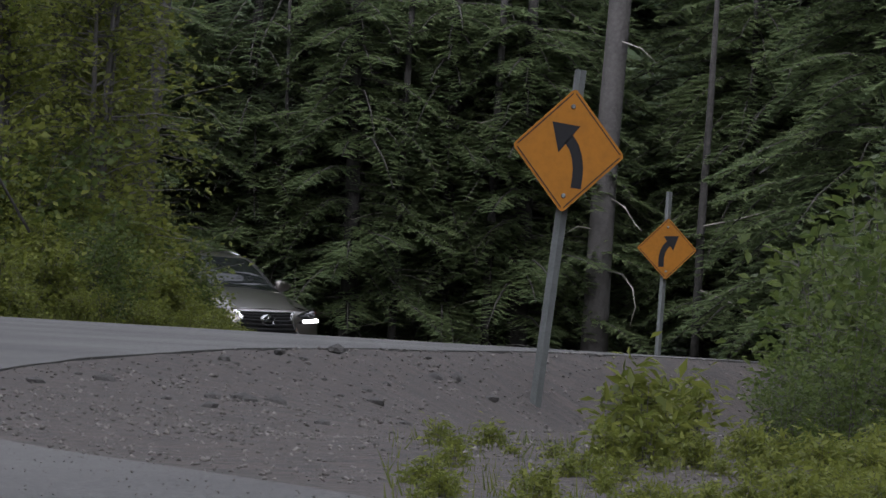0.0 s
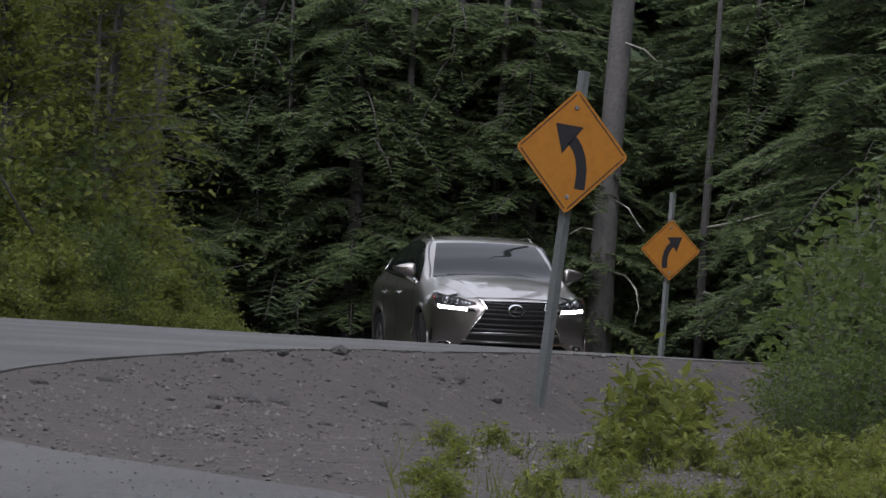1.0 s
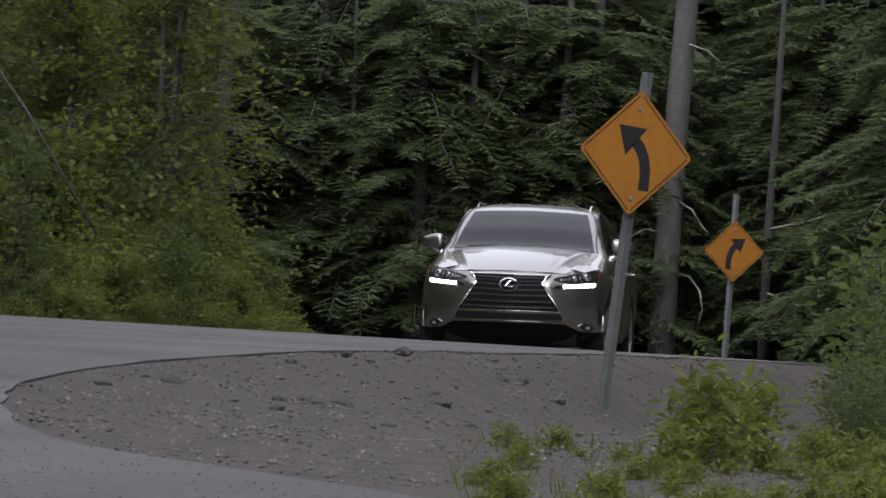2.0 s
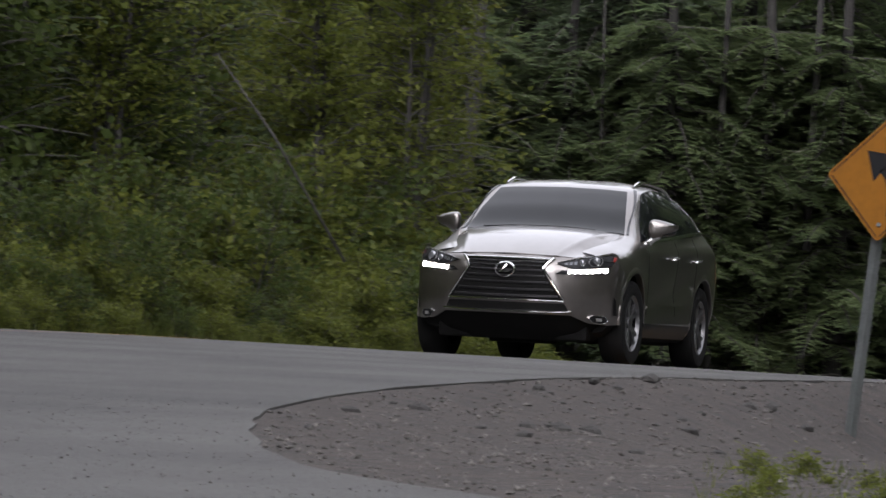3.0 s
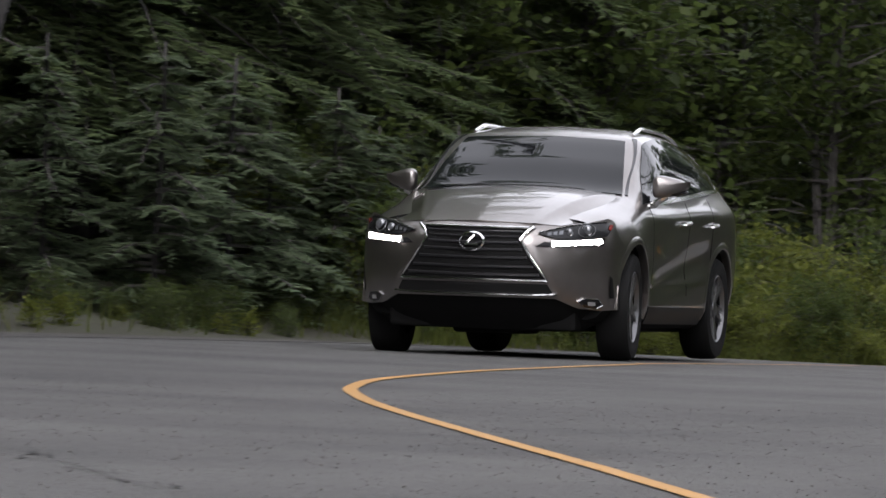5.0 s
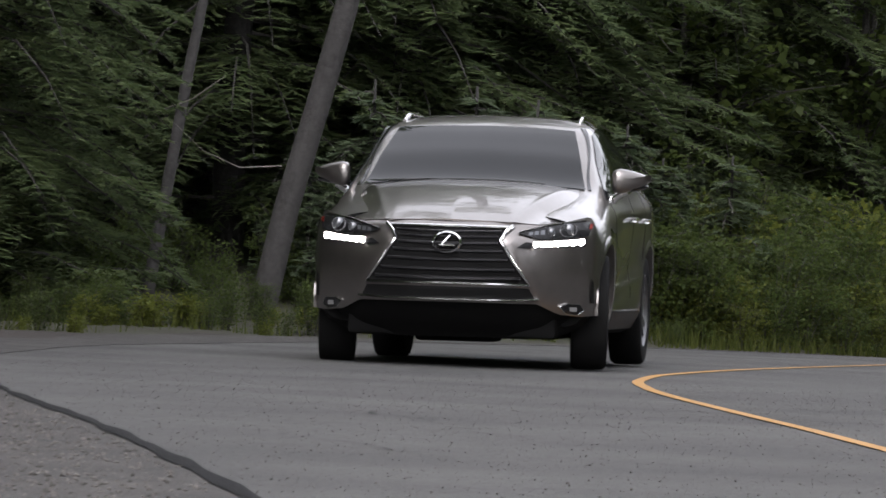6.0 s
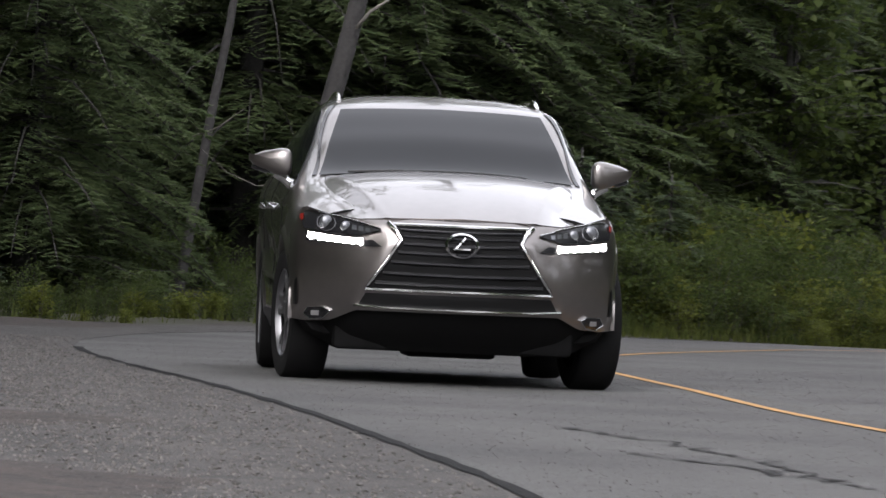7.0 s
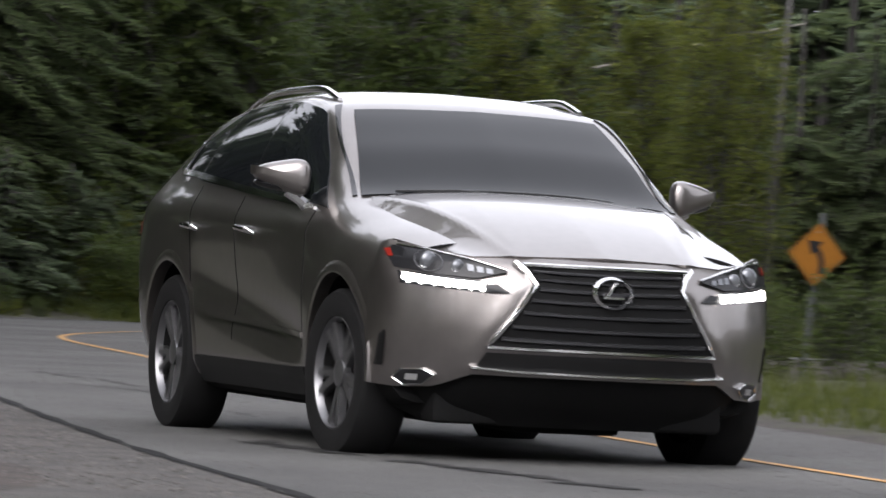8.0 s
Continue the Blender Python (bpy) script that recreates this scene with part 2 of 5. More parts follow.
build_ground()
ys = np.arange(-60, 71.8, 0.4)
wob = np.array([noise.noise(Vector((0.3, y * 0.8, 5))) * 0.02 for y in ys])
wob2 = np.array([noise.noise(Vector((7.3, y * 0.9, 5))) * 0.07 for y in ys])
road = tagged(ribbon("road", ys, left_x(ys) - 0.05 + wob, right_x(ys) + wob2, 0.006, M_ASPHALT, 9, skirt=0.08), "worn grey asphalt road round a bend", "road", kind="structure")
SH = np.interp(ys, [-60, 5, 20, 30, 38, 48], [3.0, 3.0, 2.4, 1.5, 0.8, 0.4])
tagged(ribbon("road_shoulder", ys, left_x(ys) - SH + wob2 * 2, left_x(ys) + wob, 0.010, M_SHOULDER, 5, skirt=0.08), "coarse pale gravelly shoulder outside the bend", "shoulder", kind="structure")
sy = np.arange(-40, 17.6, 0.2)
sw = np.array([0.032 + 0.04 * noise.noise(Vector((y * 1.3, 2, 2))) for y in sy])
tagged(ribbon("tar_seam", sy, left_x(sy) - sw, left_x(sy) + sw, 0.014, M_SEAM), "dark ragged tar seam along the asphalt edge", "seam", kind="structure")
ly = np.arange(-58, 64, 0.25)
slope = np.gradient(line_x(ly), ly)
lw = 0.034 * np.sqrt(1 + slope**2)
tagged(ribbon("centre_line", ly, line_x(ly) - lw, line_x(ly) + lw, 0.011, M_LINE), "solid yellow painted centre line", "road marking", kind="structure")


def leg(name, half, lift, material, label, category, off=0.0):
    """The road's far leg, which turns away behind the bank."""
    ctr = pchip([0, 1, 2, 3, 4, 5, 6], [(2.6, 63.5), (2.3, 67.0), (0.6, 70.8), (-2.2, 73.2), (-6.0, 74.4), (-14.0, 75.2), (-34.0, 75.6)], np.linspace(0, 6, 61))
    d = unit2(np.gradient(ctr, axis=0))
    nrm = np.stack([-d[:, 1], d[:, 0]], 1)
    V = []
    for k in (-1, 0, 1):
        P = ctr + nrm * (off + half * k)
        V += [(x, y, float(road_z(min(y, 71.6))) + lift - 0.05 * abs(k) * (half > 1)) for x, y in P]
    n = len(ctr)
    Fc = [(r * n + i, r * n + i + 1, (r + 1) * n + i + 1, (r + 1) * n + i) for r in (0, 1) for i in range(n - 1)]
    tagged(mesh_ob(name, V, Fc, material, smooth=True), label, category, kind="structure")


def unit2(a):
    return a / np.linalg.norm(a, axis=1, keepdims=True)


leg("road", 2.3, 0.022, M_ASPHALT, "grey asphalt road turning away behind the bank", "road")
leg("centre_line", 0.05, 0.030, M_LINE, "solid yellow painted centre line", "road marking")


# worn cracks in the lane; two wider dark patches near the car's end
def crack(pts, w):
    n = 40
    k = np.linspace(0, 1, n)
    P = pchip(np.linspace(0, 1, len(pts)), np.array(pts, float), k)
    jx = np.array([noise.noise(Vector((q[0] * 3, q[1] * 5, 1))) * 0.16 for q in P])
    ww = np.array([w * max(0.12, 0.6 + 1.3 * noise.noise(Vector((q[0] * 4, q[1] * 6, 9)))) for q in P])
    V = [(x + j - a, y, road_z(y) + 0.0105) for (x, y), j, a in zip(P, jx, ww)] + [(x + j + a, y, road_z(y) + 0.0105) for (x, y), j, a in zip(P, jx, ww)]
    Fc = [(i, i + 1, n + i + 1, n + i) for i in range(n - 1)]
    tagged(mesh_ob("road_crack", V, Fc, M_CRACK_PATCH), "dark ragged crack and patch marks in the asphalt", "crack", kind="structure")


for pts, w in (([(-0.15, 0.6), (0.35, -0.2), (0.8, -1.0), (1.25, -1.9)], .03), ([(1.5, -3.6), (1.9, -4.2), (2.4, -4.8)], .03), ([(-0.9, 3.2), (-0.4, 2.2), (0.3, 0.7), (1.05, -1.4)], .03),
               ([(3.6, -9.8), (4.1, -10.6), (4.75, -11.7)], .10), ([(-3.3, 8.4), (-2.9, 7.6), (-2.4, 6.8)], .010), ([(-3.8, 11.6), (-3.1, 10.2), (-2.6, 9.0)], .010), ([(2.6, -8.0), (3.0, -8.9), (3.3, -9.4)], .09)):
    crack(pts, w)


# ---- the car ----
def car_paint():
    m = mat("warm_silver_metallic_paint", (0.215, 0.199, 0.189), 0.32, 0.94, 0.05, 2.0, 0, coat=0.9, color2=(0.198, 0.183, 0.174))
    return m


M_PAINT = car_paint()
M_BLACKPL = mat("black_plastic", (0.007, 0.007, 0.007), 0.45, 0, 0.3, 8.0, spec=0.18)
M_GLOSSBLACK = mat("gloss_black", (0.008, 0.008, 0.009), 0.12)
M_UNDER = mat("underbody_black", (0.005, 0.005, 0.005), 0.8, 0, 0.3, 6.0, spec=0.15)
M_CHROME = mat("chrome", (0.80, 0.80, 0.80), 0.12, 1.0)
M_RUBBER = mat("tyre_rubber", (0.006, 0.006, 0.006), 0.85, 0, 0.3, 12.0, 0.2, spec=0.2)
M_RIM = mat("alloy_rim", (0.17, 0.17, 0.175), 0.36, 0.85, 0.1, 8.0)
M_GLASS = mat("tinted_glass", (0.006, 0.007, 0.008), 0.03, 0, spec=0.24)
M_RED = mat("amber_red_lens", (0.16, 0.012, 0.008), 0.2)
M_LENS = mat("lamp_lens", (0.13, 0.135, 0.145), 0.06, 0.6)
M_INNER = mat("lamp_housing", (0.010, 0.010, 0.011), 0.2, 0.0, spec=0.25)


def glow(name, color, strength):
    m = bpy.data.materials.new(name)
    m.use_nodes = True
    b = m.node_tree.nodes["Principled BSDF"]
    b.inputs["Base Color"].default_value = (0.12, 0.12, 0.12, 1)
    b.inputs["Emission Color"].default_value = (*color, 1)
    b.inputs["Emission Strength"].default_value = strength
    return m


M_DRL = glow("daytime_running_light", (1.0, 0.96, 0.88), 10.0)
M_FOGLIGHT = glow("fog_lamp_bulb", (1.0, 0.97, 0.92), 0.03)

# stations from nose to tail; each a half section from the sill over the side to the roof's middle
ST_X = [1.86, 1.60, 1.33, 1.00, 0.62, 0.20, -0.25, -0.80, -1.33, -1.70, -2.02, -2.24, -2.33]
ST = [
    [(0, .27), (.70, .27), (.80, .33), (.845, .50), (.86, .70), (.80, .86), (.74, .90), (.60, .94), (.45, .955), (.25, .965), (0, .97)],
    [(0, .24), (.76, .24), (.86, .32), (.895, .50), (.905, .72), (.86, .90), (.80, .955), (.66, 1.00), (.48, 1.015), (.25, 1.03), (0, 1.035)],
    [(0, .22), (.78, .22), (.88, .32), (.920, .50), (.925, .74), (.885, .93), (.82, 1.00), (.70, 1.05), (.50, 1.07), (.25, 1.085), (0, 1.09)],
    [(0, .22), (.78, .22), (.87, .31), (.905, .50), (.910, .74), (.890, .94), (.845, 1.045), (.745, 1.115), (.55, 1.135), (.28, 1.15), (0, 1.155)],
    [(0, .22), (.78, .22), (.865, .30), (.885, .50), (.895, .74), (.900, .95), (.855, 1.065), (.735, 1.285), (.645, 1.350), (.33, 1.375), (0, 1.385)],
    [(0, 0.22), (0.78, 0.22), (0.865, 0.3), (0.88, 0.5), (0.89, 0.74), (0.905, 0.96), (0.86, 1.085), (0.745, 1.39), (0.623, 1.538), (0.33, 1.565), (0, 1.573)],
    [(0, 0.22), (0.78, 0.22), (0.865, 0.3), (0.88, 0.5), (0.89, 0.74), (0.908, 0.97), (0.862, 1.105), (0.735, 1.415), (0.613, 1.57), (0.33, 1.615), (0, 1.625)],
    [(0, 0.22), (0.78, 0.22), (0.865, 0.3), (0.885, 0.5), (0.9, 0.75), (0.915, 0.99), (0.862, 1.135), (0.732, 1.41), (0.603, 1.555), (0.33, 1.615), (0, 1.63)],
    [(0, 0.23), (0.78, 0.23), (0.87, 0.32), (0.915, 0.52), (0.925, 0.77), (0.925, 1.01), (0.85, 1.165), (0.735, 1.375), (0.593, 1.51), (0.33, 1.57), (0, 1.585)],
    [(0, 0.25), (0.76, 0.25), (0.86, 0.34), (0.905, 0.52), (0.915, 0.78), (0.91, 1.02), (0.825, 1.175), (0.71, 1.33), (0.573, 1.45), (0.32, 1.51), (0, 1.525)],
    [(0, .30), (.72, .30), (.82, .38), (.865, .54), (.880, .80), (.865, 1.02), (.780, 1.150), (.640, 1.250), (.510, 1.330), (.30, 1.385), (0, 1.395)],
    [(0, .38), (.64, .38), (.72, .44), (.770, .56), (.790, .80), (.770, .98), (.700, 1.06), (.580, 1.11), (.460, 1.140), (.28, 1.160), (0, 1.165)],
    [(0, .46), (.52, .46), (.60, .50), (.640, .58), (.660, .80), (.640, .94), (.580, 1.00), (.480, 1.03), (.380, 1.045), (.24, 1.055), (0, 1.06)],
]
ST_A = np.array(ST, float)


def body_at(x, v):
    """The body's surface on the left side: x along the car, v from 0 (under the middle) to 10 (roof's middle)."""
    x, v = np.broadcast_arrays(np.asarray(x, float), np.asarray(v, float))
    xf, vf = x.ravel(), v.ravel()
    X = -np.array(ST_X)
    out = np.zeros((len(xf), 3))
    sec = pchip(X, ST_A.reshape(len(X), -1), -xf).reshape(len(xf), 11, 2)
    for i in range(len(xf)):
        out[i, 0] = xf[i]
        out[i, 1:] = pchip(range(11), sec[i], [vf[i]])[0]
    # a crease that climbs along the doors, with a hollow above it
    zc = .40 + (.80 - out[:, 0]) / 1.7 * .24
    win = np.clip((out[:, 0] + 1.02) / .12, 0, 1) * np.clip((.90 - out[:, 0]) / .25, 0, 1) * (vf < 5.5) * (vf > 2.2)
    e = (zc - out[:, 2]) / .022
    out[:, 1] += win * (.018 / (1 + np.exp(-np.clip(e, -30, 30))) - .013 * np.exp(-((out[:, 2] - zc - .10) / .09) ** 2))
    return out


def side_y(x, z):
    """y of the body's flank at x, z."""
    v = np.linspace(1.2, 6, 40)
    P = body_at(np.full(40, min(x, 1.86)), v)
    return float(np.interp(z, P[:, 2], P[:, 1]))


def patch(name, corners, nu, nv, lift, material, parent, side=1, label="", thick=0.006):
    """A panel lying on the body: corners are four (x, v), its surface raised by lift metres."""
    (a, b, c, d) = [np.array(q, float) for q in corners]
    U, W = np.meshgrid(np.linspace(0, 1, nu), np.linspace(0, 1, nv))
    xv = (1 - U)[..., None] * (1 - W)[..., None] * a + U[..., None] * (1 - W)[..., None] * b + U[..., None] * W[..., None] * c + (1 - U)[..., None] * W[..., None] * d
    P = body_at(xv[..., 0], xv[..., 1])
    e = 1e-3
    Px, Pv = body_at(xv[..., 0] + e, xv[..., 1]) - P, body_at(xv[..., 0], np.clip(xv[..., 1] + e, 0, 10)) - body_at(xv[..., 0], np.clip(xv[..., 1] - e, 0, 10))
    N = np.cross(Px, Pv)
    N /= np.linalg.norm(N, axis=1)[:, None] + 1e-12
    flip = np.sign((N * np.stack([0 * P[:, 0], P[:, 1], P[:, 2] - 0.7], 1)).sum(1))
    N *= np.where(flip == 0, 1, flip)[:, None]
    top, bot = P + N * lift, P - N * thick
    V = np.concatenate([top, bot])
    V[:, 1] *= side
    n, k = nu, nu * nv
    Fc = [(j * n + i, j * n + i + 1, (j + 1) * n + i + 1, (j + 1) * n + i) for j in range(nv - 1) for i in range(nu - 1)]
    ring = [i for i in range(n)] + [j * n + n - 1 for j in range(1, nv)] + [(nv - 1) * n + i for i in range(n - 2, -1, -1)] + [j * n for j in range(nv - 2, 0, -1)]
    Fc += [(ring[i], ring[(i + 1) % len(ring)], ring[(i + 1) % len(ring)] + k, ring[i] + k) for i in range(len(ring))]
    bm = bmesh.new()
    vs = [bm.verts.new(p) for p in V]
    for f in Fc:
        bm.faces.new([vs[i] for i in f])
    return part(name, bm, material, parent, label)


def heightfield(name, us, ws, fn, material, parent, label="", back=None):
    """A skin sampled over two parameters, fn giving the point; back is the way in which its rim is drawn in."""
    n = len(us)
    V = [fn(u, w) for w in ws for u in us]
    Fc = [(j * n + i, j * n + i + 1, (j + 1) * n + i + 1, (j + 1) * n + i) for j in range(len(ws) - 1) for i in range(n - 1)]
    if back is not None:
        k = len(V)
        V += [tuple(np.array(p) + np.array(back)) for p in V]
        m = len(ws)
        ring = [i for i in range(n)] + [j * n + n - 1 for j in range(1, m)] + [(m - 1) * n + i for i in range(n - 2, -1, -1)] + [j * n for j in range(m - 2, 0, -1)]
        Fc += [(ring[i], ring[(i + 1) % len(ring)], ring[(i + 1) % len(ring)] + k, ring[i] + k) for i in range(len(ring))]
    bm = bmesh.new()
    vs = [bm.verts.new(p) for p in V]
    for f in Fc:
        bm.faces.new([vs[i] for i in f])
    return part(name, bm, material, parent, label)


BOW_Y = [0, .20, .37, .50, .60, .68, .76, .83, .86, .875, .89]
BOW_X = [0, .012, .05, .10, .155, .215, .295, .375, .43, .48, .60]
NOSE_Z = [.20, .30, .40, .52, .62, .76, .86, .92]
NOSE_X = [2.10, 2.20, 2.255, 2.285, 2.295, 2.285, 2.235, 2.17]


def nose(y, z):
    """x of the front skin at y, z."""
    a = abs(y)
    over = max(0.0, z - .92) * 0.6
    z = min(z, .92)
    # a raised lip that follows the grille's edge
    d = a - float(np.interp(z, [.40, .52, .66, .79, .87], [.56, .545, .445, .375, .40]))
    over -= .010 * math.exp(-(d / .045) ** 2) * min(1.0, max(0.0, (.86 - z) / .08))
    return -over + float(pchip(NOSE_Z, NOSE_X, [z])[0] - pchip(BOW_Y, BOW_X, [a])[0] * (1 - 0.10 * (z - 0.5)))


def hood_edge(y):
    """Height and x of the hood's front edge at y."""
    a = abs(y)
    z = float(np.interp(a, [0, .37, .55, .70, .82], [.905, .895, .885, .908, .945]))
    x = float(np.interp(a, [0, .37, .55, .70, .80, .86], [2.178, 2.148, 2.072, 1.950, 1.835, 1.68]))
    return x, z


def hood_point(u, w):
    """u across the hood from -1 to 1, w from the front edge to the windscreen."""
    yb, yf = 0.80 * u, 0.815 * u
    y = yf + (yb - yf) * w
    xf, zf = hood_edge(y)
    x0 = 0.93 + 0.06 * (1 - u * u)
    zb = 1.165 - 0.075 * abs(u) ** 2.5
    x = xf + (x0 - xf) * w
    z = zf + (zb - zf) * (1 - (1 - w) ** 1.9)
    uc = 0.49 + 0.36 * w
    z -= 0.34 * min(1.0, w / 0.25) * max(0.0, abs(u) - uc)
    z += 0.004 * math.exp(-((abs(u) - uc) / 0.025) ** 2)
    z += 0.01
    return (x, y, z)


def front_patch(name, poly, lift, thick, material, parent, label="", sub=0):
    """A flat-outlined piece on the front skin: poly is its outline as (y, z)."""
    bm = bmesh.new()
    ring = []
    for i in range(len(poly)):
        a, b = poly[i], poly[(i + 1) % len(poly)]
        for s in range(4):
            ring.append((a[0] + (b[0] - a[0]) * s / 4, a[1] + (b[1] - a[1]) * s / 4))
    cy, cz = sum(p[0] for p in ring) / len(ring), sum(p[1] for p in ring) / len(ring)
    layers = []
    for q in (1.0, 0.66, 0.33):
        layers.append([bm.verts.new((nose(cy + (y - cy) * q, cz + (z - cz) * q) + lift, cy + (y - cy) * q, cz + (z - cz) * q)) for y, z in ring])
    c = bm.verts.new((nose(cy, cz) + lift, cy, cz))
    back = [bm.verts.new((nose(y, z) - thick, y, z)) for y, z in ring]
    n = len(ring)
    for i in range(n):
        k = (i + 1) % n
        bm.faces.new((back[i], back[k], layers[0][k], layers[0][i]))
        for l in range(2):
            bm.faces.new((layers[l][i], layers[l][k], layers[l + 1][k], layers[l + 1][i]))
        bm.faces.new((layers[2][i], layers[2][k], c))
    return part(name, bm, material, parent, label)


def front_bar(name, pts, w, lift, material, parent, label="", depth=0.02, closed=False):
    """A strip of section w following points (y, z) on the front skin."""
    pts = list(pts)
    fine = []
    m = len(pts) if closed else len(pts) - 1
    for i in range(m):
        a, b = pts[i], pts[(i + 1) % len(pts)]
        for s in range(6):
            fine.append((a[0] + (b[0] - a[0]) * s / 6, a[1] + (b[1] - a[1]) * s / 6))
    if not closed:
        fine.append(pts[-1])
    bm = bmesh.new()
    rows = []
    N = len(fine)
    for i in range(N):
        a, b = fine[(i - 1) % N if closed else max(i - 1, 0)], fine[(i + 1) % N if closed else min(i + 1, N - 1)]
        d = Vector((b[0] - a[0], b[1] - a[1])).normalized()
        nx, nz = -d.y * w / 2, d.x * w / 2
        y, z = fine[i]
        x = nose(y, z)
        rows.append([bm.verts.new((x + h, y + nx * k, z + nz * k)) for h, k in ((-depth, 1), (lift * .6, 1), (lift, .5), (lift, -.5), (lift * .6, -1), (-depth, -1))])
    for i in range(N if closed else N - 1):
        r, s = rows[i], rows[(i + 1) % N]
        for k in range(6):
            k2 = (k + 1) % 6
            bm.faces.new((r[k], r[k2], s[k2], s[k]))
    if not closed:
        bm.faces.new(rows[0])
        bm.faces.new(rows[-1][::-1])
    return part(name, bm, material, parent, label)


def revolve(name, prof, sides, material, parent, label="", m=None, caps=True):
    """A body of revolution about the y axis, prof as (radius, y)."""
    bm = bmesh.new()
    rings = []
    for r, y in prof:
        rings.append([bm.verts.new((r * math.cos(2 * math.pi * k / sides), y, r * math.sin(2 * math.pi * k / sides))) for k in range(sides)])
    for a, b in zip(rings, rings[1:]):
        for k in range(sides):
            bm.faces.new((a[k], a[(k + 1) % sides], b[(k + 1) % sides], b[k]))
    if caps:
        bm.faces.new(rings[0])
        bm.faces.new(rings[-1][::-1])
    if m is not None:
        bmesh.ops.transform(bm, matrix=m, verts=bm.verts)
    return part(name, bm, material, parent, label)


def build_wheel(parent, x, side):
    """A wheel whose outer face looks along +y on the left side."""
    w = new("wheel", None)
    w.parent = parent
    s = side
    tyre = [(.235, -.11), (.30, -.115), (.345, -.108), (.362, -.085), (.366, 0), (.362, .085), (.345, .108), (.30, .115), (.245, .105), (.235, .09)]
    revolve("tyre", [(r, y * s) for r, y in tyre], 48, M_RUBBER, w, caps=False)
    revolve("rim", [(.238, .06 * s), (.243, .10 * s), (.236, .104 * s), (.226, .085 * s), (.222, .07 * s)], 40, M_RIM, w, caps=False)
    revolve("rim_barrel", [(.222, .072 * s), (.212, -.09 * s)], 32, M_UNDER, w, caps=False)
    revolve("brake_disc", [(.17, .005 * s), (.17, .025 * s), (.02, .03 * s)], 24, M_UNDER, w)
    for k in range(5):
        for dk in (-0.19, 0.19):
            a = 2 * math.pi * k / 5 + dk
            a0 = 2 * math.pi * k / 5 + dk * 0.55
            p, q = Vector((math.cos(a0) * .050, .078 * s, math.sin(a0) * .050)), Vector((math.cos(a) * .228, .092 * s, math.sin(a) * .228))
            t = Vector((-math.sin(a), 0, math.cos(a)))
            bm = bmesh.new()
            vs = [bm.verts.new(v) for v in (p - t * .018, p + t * .018, q + t * .015, q - t * .015)]
            ws = [bm.verts.new(v.co - Vector((0, .035 * s, 0)) + (v.co - (p + q) / 2) * 0.06) for v in vs]
            bm.faces.new(vs)
            bm.faces.new(ws[::-1])
            for i in range(4):
                bm.faces.new((vs[i], ws[i], ws[(i + 1) % 4], vs[(i + 1) % 4]))
            part("spoke", bm, M_RIM, w, smooth=False)
    revolve("hub_cap", [(.062, .05 * s), (.060, .085 * s), (.03, .092 * s), (.005, .093 * s)], 20, M_RIM, w)
    w.matrix_basis = pose(x, .795 * side, .366)
    return w


